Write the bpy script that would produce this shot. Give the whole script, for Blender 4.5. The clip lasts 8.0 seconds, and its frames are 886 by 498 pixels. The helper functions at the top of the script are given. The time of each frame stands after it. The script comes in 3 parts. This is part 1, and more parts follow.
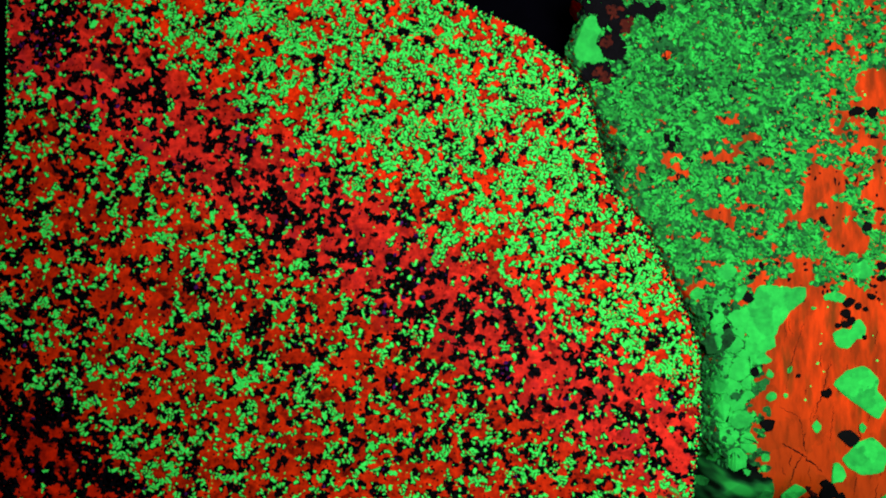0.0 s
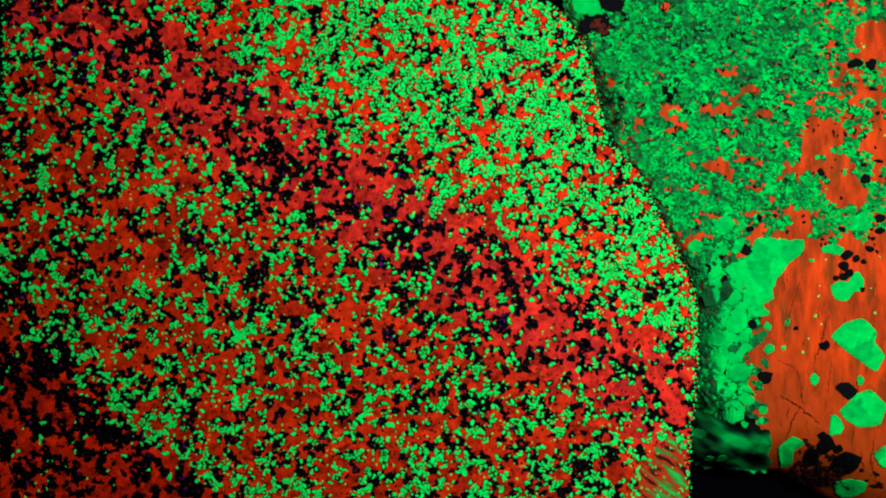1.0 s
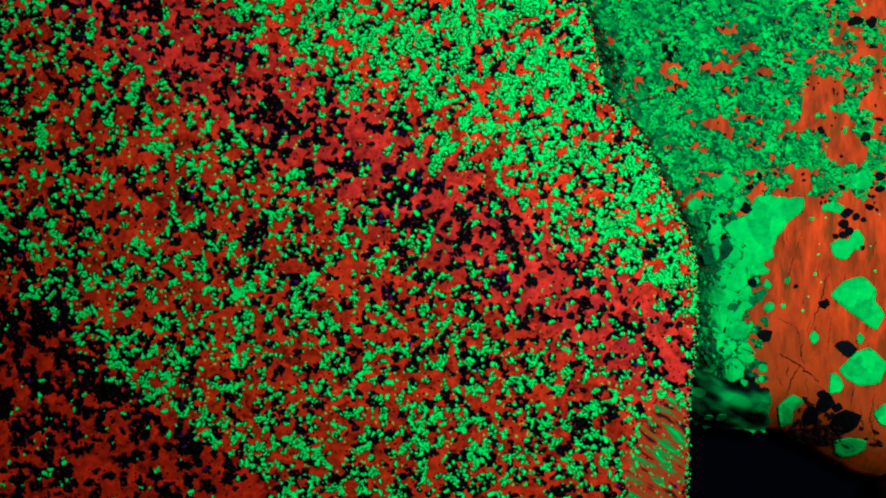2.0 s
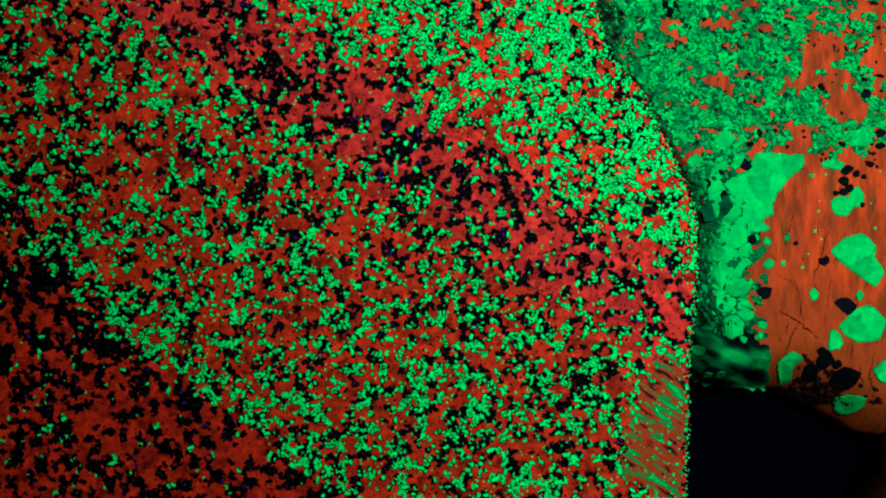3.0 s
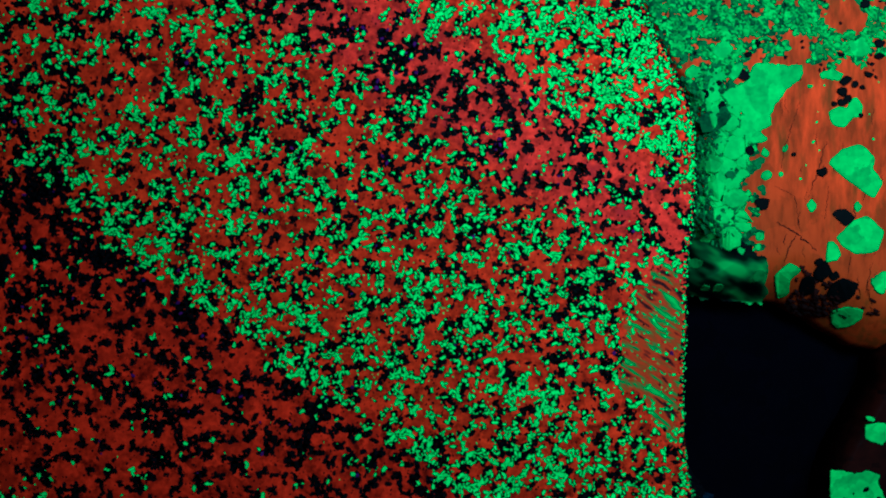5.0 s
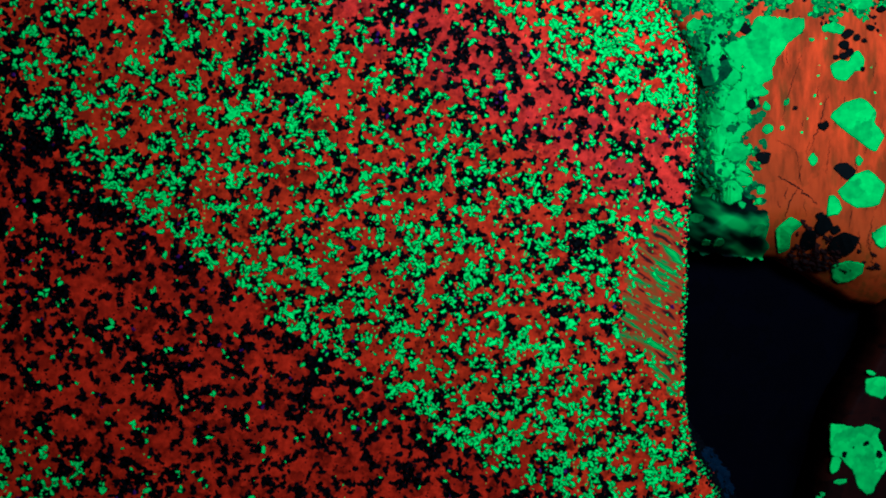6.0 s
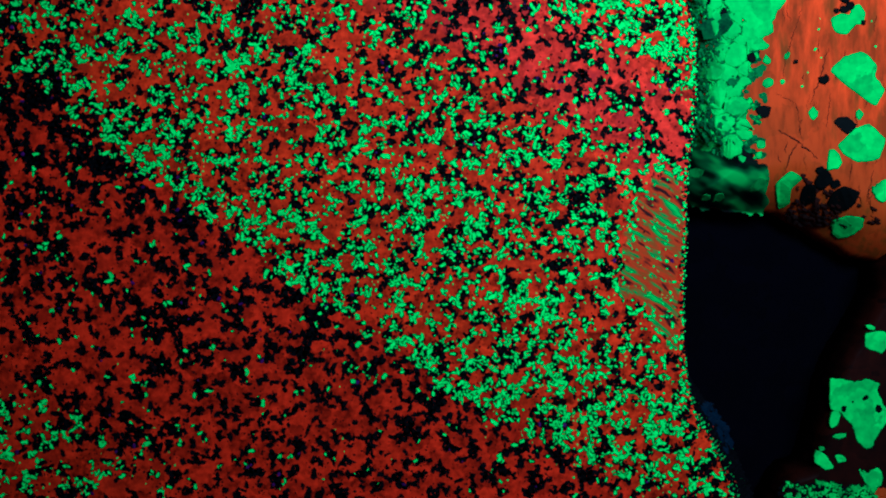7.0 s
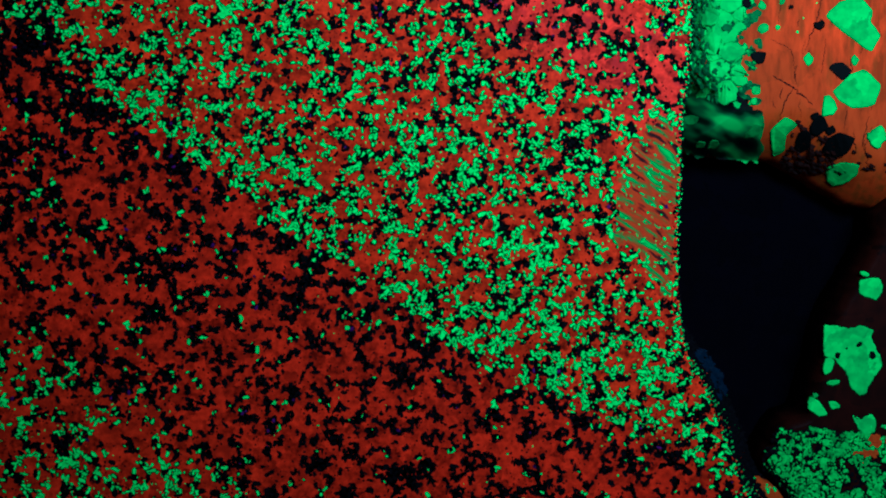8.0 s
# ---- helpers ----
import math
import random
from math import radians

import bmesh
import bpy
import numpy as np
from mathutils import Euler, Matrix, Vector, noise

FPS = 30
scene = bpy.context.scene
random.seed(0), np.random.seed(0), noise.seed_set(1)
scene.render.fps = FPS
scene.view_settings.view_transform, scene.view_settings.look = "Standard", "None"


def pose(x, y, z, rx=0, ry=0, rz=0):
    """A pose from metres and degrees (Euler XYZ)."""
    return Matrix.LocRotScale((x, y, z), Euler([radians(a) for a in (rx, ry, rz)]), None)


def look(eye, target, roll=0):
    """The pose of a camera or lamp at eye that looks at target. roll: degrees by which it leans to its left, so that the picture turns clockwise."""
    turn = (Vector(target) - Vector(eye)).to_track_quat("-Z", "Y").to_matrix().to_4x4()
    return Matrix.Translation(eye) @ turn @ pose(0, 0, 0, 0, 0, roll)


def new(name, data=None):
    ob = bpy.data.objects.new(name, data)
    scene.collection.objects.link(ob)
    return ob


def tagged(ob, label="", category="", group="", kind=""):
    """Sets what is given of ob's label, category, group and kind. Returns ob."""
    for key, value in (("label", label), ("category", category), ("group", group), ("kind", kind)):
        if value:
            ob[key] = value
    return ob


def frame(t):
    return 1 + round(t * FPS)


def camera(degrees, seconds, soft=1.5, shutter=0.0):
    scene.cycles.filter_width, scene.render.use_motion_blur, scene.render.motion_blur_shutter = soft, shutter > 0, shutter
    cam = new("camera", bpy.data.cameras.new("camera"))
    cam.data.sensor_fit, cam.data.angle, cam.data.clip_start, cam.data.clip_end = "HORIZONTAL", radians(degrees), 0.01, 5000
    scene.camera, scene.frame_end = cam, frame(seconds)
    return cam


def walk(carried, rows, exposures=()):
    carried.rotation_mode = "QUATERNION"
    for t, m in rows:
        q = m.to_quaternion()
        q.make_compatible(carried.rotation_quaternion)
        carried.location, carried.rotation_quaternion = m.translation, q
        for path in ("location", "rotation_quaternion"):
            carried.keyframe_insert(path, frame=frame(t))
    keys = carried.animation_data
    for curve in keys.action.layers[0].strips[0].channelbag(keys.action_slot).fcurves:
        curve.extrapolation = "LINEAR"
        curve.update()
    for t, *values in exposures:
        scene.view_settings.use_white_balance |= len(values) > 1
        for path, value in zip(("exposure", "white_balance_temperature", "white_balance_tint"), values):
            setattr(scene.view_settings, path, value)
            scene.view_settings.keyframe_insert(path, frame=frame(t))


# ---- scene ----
# The camera hangs over the stones and glides along -y. Rows: seconds, millimetres, degrees.
cam = camera(40.0, 8.0, soft=2.0)
PATH = [
    (0.0, 0.138, -5.124, 192.238, 1.509, 0.036, -0.061),
    (0.5, 0.363, -7.277, 191.948, 0.951, 0.064, -0.059),
    (1.0, 0.654, -10.707, 191.837, 0.913, 0.074, -0.070),
    (1.5, 0.541, -13.473, 191.594, 0.727, 0.023, -0.078),
    (3.0, 0.553, -21.395, 191.214, 0.062, 0.001, -0.051),
    (3.5, 0.639, -23.377, 191.027, -0.449, -0.042, -0.076),
    (4.0, 1.062, -26.316, 190.922, -0.623, 0.010, -0.066),
    (4.5, 1.179, -29.476, 190.833, -0.680, 0.024, -0.078),
    (6.0, 0.889, -36.904, 190.577, -1.689, -0.025, -0.080),
    (6.5, 1.274, -39.335, 190.541, -2.037, 0.068, -0.039),
    (7.0, 0.856, -42.528, 190.531, -2.185, -0.053, -0.061),
    (7.5, 1.139, -44.892, 190.458, -2.697, -0.052, -0.079),
    (8.0, 1.858, -47.425, 190.591, -3.240, -0.033, -0.106),
]
EXPOSURES = [(0.0, -0.02, 6700, 17), (1.0, -0.09, 6200, 6), (1.5, -0.17, 5450, -6), (3.0, -0.33, 4350, -24), (4.5, -0.47, 3900, -22), (6.0, -0.24, 4250, -6), (7.0, -0.17, 4300, -5), (8.0, -0.20, 4250, -5)]
walk(cam, [(t, pose(x / 1000, y / 1000, z / 1000, a, b, c)) for t, x, y, z, a, b, c in PATH], EXPOSURES)

# ---- light: one ultraviolet lamp over a dark table in a dark room ----
world = bpy.data.worlds.new("dark_room")
scene.world = world
world.use_nodes = True
world.node_tree.nodes["Background"].inputs[0].default_value = (0.02, 0.02, 0.10, 1)
world.node_tree.nodes["Background"].inputs[1].default_value = 0.02
lamp_data = bpy.data.lights.new("ultraviolet_lamp", "AREA")
lamp_data.shape, lamp_data.size, lamp_data.size_y = "RECTANGLE", 0.12, 0.05
lamp_data.energy, lamp_data.color = 0.284, (1.0, 0.97, 1.0)
lamp = new("ultraviolet_lamp", lamp_data)
lamp_data.spread = math.radians(100)
lamp.matrix_world = look((0.085, 0.05, 0.22), (0.045, -0.004, 0.0))

MM = 0.001
TABLE = -16.0
rng = np.random.default_rng(7)


# ---- materials: the colours in which the minerals glow under the lamp ----
def material(name, dark, light, cell, fine, rough=0.55, bump=0.15, spread=None, gloss=0.02, metal=0.0, zones=None, blush=None, stretch=None, painted_shade=None, facet=0.55, contrast=1.3):
    """A mineral whose colour wanders between two tones, by crystal facets (cell, mm) and by grain (fine, mm)."""
    mat = bpy.data.materials.new(name)
    mat.use_nodes = True
    nt = mat.node_tree
    n, link = nt.nodes, nt.links
    bsdf = n["Principled BSDF"]
    bsdf.inputs["Roughness"].default_value = rough
    bsdf.inputs["Metallic"].default_value = metal
    bsdf.inputs["Specular IOR Level"].default_value = gloss
    geo = n.new("ShaderNodeNewGeometry")
    facets = n.new("ShaderNodeTexVoronoi")
    facets.inputs["Scale"].default_value = 1000 / cell
    warp = n.new("ShaderNodeTexNoise")
    warp.inputs["Scale"].default_value = 1600 / cell
    warp.inputs["Detail"].default_value = 3
    shift = n.new("ShaderNodeVectorMath")
    shift.operation = "MULTIPLY_ADD"
    shift.inputs[1].default_value = (cell * 0.0012,) * 3
    link.new(geo.outputs["Position"], warp.inputs["Vector"])
    link.new(warp.outputs["Color"], shift.inputs[0])
    link.new(geo.outputs["Position"], shift.inputs[2])
    link.new(shift.outputs[0], facets.inputs["Vector"])
    grain = n.new("ShaderNodeTexNoise")
    grain.inputs["Scale"].default_value = 1000 / fine
    grain.inputs["Detail"].default_value = 5
    grain.inputs["Roughness"].default_value = 0.6
    if stretch:
        drawn = n.new("ShaderNodeVectorMath")
        drawn.operation = "MULTIPLY"
        drawn.inputs[1].default_value = stretch
        link.new(geo.outputs["Position"], drawn.inputs[0])
        link.new(drawn.outputs[0], grain.inputs["Vector"])
    else:
        link.new(geo.outputs["Position"], grain.inputs["Vector"])
    split = n.new("ShaderNodeSeparateColor")
    link.new(facets.outputs["Color"], split.inputs[0])
    add = n.new("ShaderNodeMath")
    add.operation = "MULTIPLY_ADD"
    add.inputs[1].default_value = facet
    link.new(split.outputs[0], add.inputs[0])
    half = n.new("ShaderNodeMath")
    half.operation = "MULTIPLY_ADD"
    half.inputs[1].default_value, half.inputs[2].default_value = contrast, 0.23 - contrast / 2
    link.new(grain.outputs["Fac"], half.inputs[0])
    link.new(half.outputs[0], add.inputs[2])
    last = add
    if spread:
        rand = geo.outputs["Random Per Island"]
        if spread == "object":
            rand = n.new("ShaderNodeObjectInfo").outputs["Random"]
        more = n.new("ShaderNodeMath")
        more.operation = "MULTIPLY_ADD"
        more.inputs[1].default_value = 0.7
        link.new(rand, more.inputs[0])
        shrink = n.new("ShaderNodeMath")
        shrink.operation = "MULTIPLY_ADD"
        shrink.inputs[1].default_value, shrink.inputs[2].default_value = 0.6, -0.12
        link.new(add.outputs[0], shrink.inputs[0])
        link.new(shrink.outputs[0], more.inputs[2])
        last = more
    mix = n.new("ShaderNodeMix")
    mix.data_type = "RGBA"
    mix.clamp_factor = True
    mix.inputs[6].default_value, mix.inputs[7].default_value = (*dark, 1), (*light, 1)
    link.new(last.outputs[0], mix.inputs[0])
    colour = mix.outputs[2]
    if blush:
        patches = n.new("ShaderNodeTexNoise")
        patches.inputs["Scale"].default_value = 260
        patches.inputs["Detail"].default_value = 4
        link.new(drawn.outputs[0] if stretch else geo.outputs["Position"], patches.inputs["Vector"])
        limit = n.new("ShaderNodeMapRange")
        limit.inputs[1].default_value, limit.inputs[2].default_value = 0.56, 0.70
        link.new(patches.outputs["Fac"], limit.inputs[0])
        share = limit.outputs[0]
        if painted_shade:
            # Painted shade: calcite dulls across the stone along a direction in the plane.
            lie = n.new("ShaderNodeVectorMath")
            lie.operation = "DOT_PRODUCT"
            lie.inputs[1].default_value = (painted_shade[0], painted_shade[1], 0.0)
            link.new(geo.outputs["Position"], lie.inputs[0])
            slow = n.new("ShaderNodeMapRange")
            slow.inputs[1].default_value, slow.inputs[2].default_value = painted_shade[2] * 0.001, painted_shade[3] * 0.001
            slow.inputs[4].default_value = 1.25
            link.new(lie.outputs["Value"], slow.inputs[0])
            blotch = n.new("ShaderNodeMath")
            blotch.operation = "MULTIPLY"
            link.new(slow.outputs[0], blotch.inputs[0])
            stark = n.new("ShaderNodeMapRange")
            stark.inputs[1].default_value, stark.inputs[2].default_value = 0.34, 0.66
            link.new(grain.outputs["Fac"], stark.inputs[0])
            link.new(stark.outputs[0], blotch.inputs[1])
            join = n.new("ShaderNodeMath")
            join.operation = "MAXIMUM"
            link.new(blotch.outputs[0], join.inputs[0])
            link.new(share, join.inputs[1])
            share = join.outputs[0]
        tint = n.new("ShaderNodeMix")
        tint.data_type = "RGBA"
        tint.inputs[7].default_value = (*blush, 1)
        link.new(share, tint.inputs[0])
        link.new(colour, tint.inputs[6])
        colour = tint.outputs[2]
    if zones:
        # Growth bands across the slab: the tone of the calcite, by millimetres across the bands.
        dot = n.new("ShaderNodeVectorMath")
        dot.operation = "DOT_PRODUCT"
        dot.inputs[1].default_value = (-0.65, -1.0, 0.0)
        link.new(geo.outputs["Position"], dot.inputs[0])
        ragged = n.new("ShaderNodeMath")
        ragged.operation = "MULTIPLY_ADD"
        ragged.inputs[1].default_value = 0.008
        link.new(grain.outputs["Fac"], ragged.inputs[0])
        link.new(dot.outputs["Value"], ragged.inputs[2])
        span = n.new("ShaderNodeMapRange")
        span.inputs[1].default_value, span.inputs[2].default_value = -0.056, 0.144
        link.new(ragged.outputs[0], span.inputs[0])
        ramp = n.new("ShaderNodeValToRGB")
        while len(ramp.color_ramp.elements) > 1:
            ramp.color_ramp.elements.remove(ramp.color_ramp.elements[-1])
        for k, (mm, *tone) in enumerate(zones):
            at = (mm + 60) / 200
            e = ramp.color_ramp.elements[0] if k == 0 else ramp.color_ramp.elements.new(at)
            e.position, e.color = at, (*tone, 1)
        link.new(span.outputs[0], ramp.inputs[0])
        scaled = n.new("ShaderNodeVectorMath")
        scaled.operation = "MULTIPLY"
        link.new(colour, scaled.inputs[0])
        link.new(ramp.outputs[0], scaled.inputs[1])
        colour = scaled.outputs[0]
    link.new(colour, bsdf.inputs["Base Color"])
    if bump:
        bumps = n.new("ShaderNodeBump")
        bumps.inputs["Strength"].default_value = bump
        bumps.inputs["Distance"].default_value = 0.0001
        link.new(grain.outputs["Fac"], bumps.inputs["Height"])
        link.new(bumps.outputs[0], bsdf.inputs["Normal"])
    return mat


RED = material("red_calcite", (0.13, 0.004, 0.0002), (0.95, 0.035, 0.0010), 2.4, 1.2, contrast=2.0,
               zones=[(-60, 1.0, 1.0, 1.0), (-6, 1.0, 1.0, 1.0), (3, 0.92, 0.9, 14.0), (14, 0.84, 0.8, 14.0), (20, 0.76, 0.85, 3.0), (64, 0.66, 0.80, 1.0), (69, 0.60, 0.46, 0.9), (108, 0.60, 0.46, 0.8), (118, 0.58, 0.52, 1.0)], blush=(0.38, 0.014, 0.0010))
ORANGE = material("orange_calcite", (0.22, 0.026, 0.002), (0.76, 0.055, 0.003), 6.0, 2.2, blush=(0.17, 0.034, 0.003), stretch=(1.5, 0.36, 1.0), painted_shade=(-0.4, -1.0, -2.0, 20.0), facet=0.25, contrast=2.6)
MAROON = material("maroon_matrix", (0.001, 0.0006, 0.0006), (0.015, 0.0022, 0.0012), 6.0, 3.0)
COATING = material("dull_coating", (0.003, 0.03, 0.008), (0.006, 0.22, 0.04), 0.8, 0.4)
GREEN = material("green_willemite", (0.005, 0.58, 0.065), (0.016, 0.98, 0.115), 1.5, 0.5, spread="island")
OLIVE = material("olive_rim", (0.03, 0.34, 0.035), (0.09, 0.74, 0.07), 0.8, 0.4)
GREEN_ONE = material("green_grain", (0.005, 0.60, 0.068), (0.014, 0.97, 0.112), 1.5, 0.5, spread="object")
GREEN_MASS = material("green_mass", (0.003, 0.07, 0.012), (0.006, 0.66, 0.07), 1.5, 0.7)
GREEN_BIG = material("green_crystal", (0.003, 0.24, 0.035), (0.006, 0.64, 0.075), 2.6, 1.4, bump=0.25)
BLUE = material("bluish_crust", (0.001, 0.004, 0.010), (0.002, 0.009, 0.020), 1.5, 0.6, spread="island")
# Shaded copy of the green crystal, for the dim lower left rim.
SHADED_BIG = material("shaded_green_crystal", (0.003, 0.05, 0.01), (0.006, 0.34, 0.05), 1.8, 1.0, bump=0.25)
SMEAR_GREEN = material("dull_green", (0.02, 0.12, 0.02), (0.02, 0.50, 0.07), 1.5, 0.6, spread="island")
SMEAR_RED = material("dull_red", (0.12, 0.018, 0.004), (0.50, 0.03, 0.010), 1.5, 0.6, spread="island")
DIM_RED = material("dim_maroon", (0.012, 0.003, 0.002), (0.09, 0.012, 0.005), 1.5, 0.6)
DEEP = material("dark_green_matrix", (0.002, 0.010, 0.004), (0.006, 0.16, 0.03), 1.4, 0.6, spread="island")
BLACK = material("black_franklinite", (0.0005, 0.0006, 0.0008), (0.0018, 0.0020, 0.0032), 1.0, 0.4, rough=0.6, spread="island")
BLACK_ONE = material("black_grain", (0.0005, 0.0008, 0.0008), (0.002, 0.003, 0.003), 1.0, 0.4, rough=0.6, spread="object")
VIOLET = material("violet_speck", (0.006, 0.001, 0.02), (0.06, 0.006, 0.10), 1.0, 0.4, spread="island")
CLOTH = material("black_cloth", (0.0001, 0.0001, 0.0007), (0.0003, 0.0003, 0.0016), 3.0, 0.5, rough=0.9, gloss=0.02)


def smear_material(name, tones, lean, along, across):
    """A bruised, rubbed surface or painted shade: soft streaks of several tones, drawn out along a direction in the
    plane (radians; mm).
    """
    mat = bpy.data.materials.new(name)
    mat.use_nodes = True
    n, link = mat.node_tree.nodes, mat.node_tree.links
    bsdf = n["Principled BSDF"]
    bsdf.inputs["Roughness"].default_value = 0.5
    bsdf.inputs["Specular IOR Level"].default_value = 0.02
    geo = n.new("ShaderNodeNewGeometry")
    bend = n.new("ShaderNodeTexNoise")
    bend.inputs["Scale"].default_value = 120
    link.new(geo.outputs["Position"], bend.inputs["Vector"])
    bent = n.new("ShaderNodeVectorMath")
    bent.operation = "MULTIPLY_ADD"
    bent.inputs[1].default_value = (0.0015, 0.0015, 0.0)
    link.new(bend.outputs["Color"], bent.inputs[0])
    link.new(geo.outputs["Position"], bent.inputs[2])
    turned = n.new("ShaderNodeVectorRotate")
    turned.rotation_type = "Z_AXIS"
    turned.inputs["Angle"].default_value = -lean
    link.new(bent.outputs[0], turned.inputs["Vector"])
    drawn = n.new("ShaderNodeVectorMath")
    drawn.operation = "MULTIPLY"
    drawn.inputs[1].default_value = (1000 / along, 1000 / across, 0.0)
    link.new(turned.outputs[0], drawn.inputs[0])
    streak = n.new("ShaderNodeTexNoise")
    streak.inputs["Scale"].default_value = 1.0
    streak.inputs["Detail"].default_value = 2.0
    streak.inputs["Roughness"].default_value = 0.45
    link.new(drawn.outputs[0], streak.inputs["Vector"])
    ramp = n.new("ShaderNodeValToRGB")
    for k, (at, *tone) in enumerate(tones):
        e = ramp.color_ramp.elements[k] if k < 2 else ramp.color_ramp.elements.new(at)
        e.position, e.color = at, (*tone, 1)
    link.new(streak.outputs["Fac"], ramp.inputs[0])
    link.new(ramp.outputs[0], bsdf.inputs["Base Color"])
    return mat


BRUISE = smear_material("bruised_calcite", [(0.34, 0.02, 0.006, 0.006), (0.43, 0.40, 0.028, 0.003), (0.53, 0.22, 0.045, 0.006), (0.60, 0.05, 0.18, 0.025), (0.71, 0.02, 0.46, 0.05)], -0.62, 4.5, 1.1)
RIM_GREEN = smear_material("shaded_rim", [(0.36, 0.0005, 0.0010, 0.0010), (0.46, 0.001, 0.008, 0.003), (0.54, 0.004, 0.08, 0.018), (0.66, 0.006, 0.38, 0.05)], -0.45, 7.0, 3.4)


# ---- helpers ----
def value_noise(x, y, size, seed):
    """Smooth random values 0..1 at points in millimetres, with features of that size."""
    table = np.random.default_rng(seed).random((257, 257))
    u, v = x / size + 1000.3, y / size + 1000.7
    i, j = np.floor(u).astype(int), np.floor(v).astype(int)
    a, b = u - i, v - j
    a, b = a * a * (3 - 2 * a), b * b * (3 - 2 * b)
    i, j = i % 256, j % 256
    return (table[i, j] * (1 - a) + table[i + 1, j] * a) * (1 - b) + (table[i, j + 1] * (1 - a) + table[i + 1, j + 1] * a) * b


def ranked(values):
    """The values' ranks, spread evenly over 0..1."""
    out = np.empty(len(values))
    out[np.argsort(values)] = np.linspace(0, 1, len(values))
    return out


def smooth_outline(points, count, rough, seed, ease=1.0):
    """A closed outline, rounded through its corner points, with a slightly broken edge."""
    p = np.array(points, float)
    n = len(p)
    out = []
    for k in range(n):
        a, b, c, d = p[k - 1], p[k], p[(k + 1) % n], p[(k + 2) % n]
        for s in np.linspace(0, 1, 24, endpoint=False):
            u, w = (c - a) * 0.5 * ease, (d - b) * 0.5 * ease
            curve = b * (2 * s**3 - 3 * s * s + 1) + u * (s**3 - 2 * s * s + s) + c * (3 * s * s - 2 * s**3) + w * (s**3 - s * s)
            out.append(curve)
    out = np.array(out)
    if (out[:, 0] * np.roll(out[:, 1], -1) - out[:, 1] * np.roll(out[:, 0], -1)).sum() < 0:
        out = out[::-1]
    step = np.linalg.norm(np.roll(out, -1, 0) - out, axis=1)
    along = np.r_[0, np.cumsum(step)]
    closed = np.vstack([out, out[:1]])
    want = np.linspace(0, along[-1], count, endpoint=False)
    out = np.stack([np.interp(want, along, closed[:, k]) for k in (0, 1)], 1)
    wob = value_noise(out[:, 0], out[:, 1], 0.8, seed) + 0.6 * value_noise(out[:, 0], out[:, 1], 0.35, seed + 1) - 0.8
    return out + inward(out) * (wob * rough)[:, None]


def inward(outline):
    along = np.roll(outline, -1, 0) - np.roll(outline, 1, 0)
    along /= np.linalg.norm(along, axis=1)[:, None] + 1e-9
    return np.stack([-along[:, 1], along[:, 0]], 1)


def softened(vectors, reach):
    out = sum(np.roll(vectors, k, 0) for k in range(-reach, reach + 1))
    return out / (np.linalg.norm(out, axis=1)[:, None] + 1e-9)


def depth_inside(x, y, outline):
    """Distance from the outline, positive inside."""
    best, odd = np.full(len(x), 1e9), np.zeros(len(x), bool)
    nxt = np.roll(outline, -1, 0)
    for (ax, ay), (bx, by) in zip(outline, nxt):
        dx, dy = bx - ax, by - ay
        s = np.clip(((x - ax) * dx + (y - ay) * dy) / (dx * dx + dy * dy + 1e-12), 0, 1)
        best = np.minimum(best, (x - ax - s * dx) ** 2 + (y - ay - s * dy) ** 2)
        odd ^= ((ay > y) != (by > y)) & (x < ax + (y - ay) * dx / (dy if abs(dy) > 1e-12 else 1e-12))
    return np.sqrt(best) * np.where(odd, 1, -1)


def attach(ob, parent):
    """Parents a part, whose own place stays in the table's coordinates."""
    if parent:
        ob.parent = parent
        ob.matrix_parent_inverse = Matrix.Translation(-parent.location)


def link_mesh(name, verts, faces, mat, parent=None, label="", kind="", smooth=False):
    me = bpy.data.meshes.new(name)
    me.from_pydata([tuple(v) for v in np.asarray(verts) * MM], [], faces)
    me.materials.append(mat)
    if smooth:
        me.polygons.foreach_set("use_smooth", [True] * len(me.polygons))
    me.update()
    ob = new(name, me)
    attach(ob, parent)
    return tagged(ob, label=label, kind=kind)


def thing(name, label, category, at, group=""):
    """An empty on the table at the middle of a thing's base."""
    ob = new(name)
    ob.location = (at[0] * MM, at[1] * MM, TABLE * MM)
    ob.empty_display_size = 0.01
    return tagged(ob, label, category, group)


def stone_body(name, outline, rings, mat, parent, label=""):
    """Rings from the top face outwards and down: (inset per point, height); the first ring is filled."""
    inn, n = softened(inward(outline), len(outline) // 40), len(outline)
    verts, faces = [], []
    for inset, z in rings:
        ring = outline + inn * np.broadcast_to(inset, (n,))[:, None]
        z = z(ring[:, 0], ring[:, 1]) if callable(z) else z
        verts += [(x, y, h) for (x, y), h in zip(ring, np.broadcast_to(z, (n,)))]
    faces.append(list(range(n)))
    for k in range(len(rings) - 1):
        for i in range(n):
            j = (i + 1) % n
            faces.append([k * n + j, k * n + i, (k + 1) * n + i, (k + 1) * n + j])
    last = (len(rings) - 1) * n
    faces.append([last + i for i in reversed(range(n))])
    ob = link_mesh(name, verts, faces, mat, parent, label)
    ob.data.polygons.foreach_set("use_smooth", [len(f) == 4 for f in faces])
    return ob


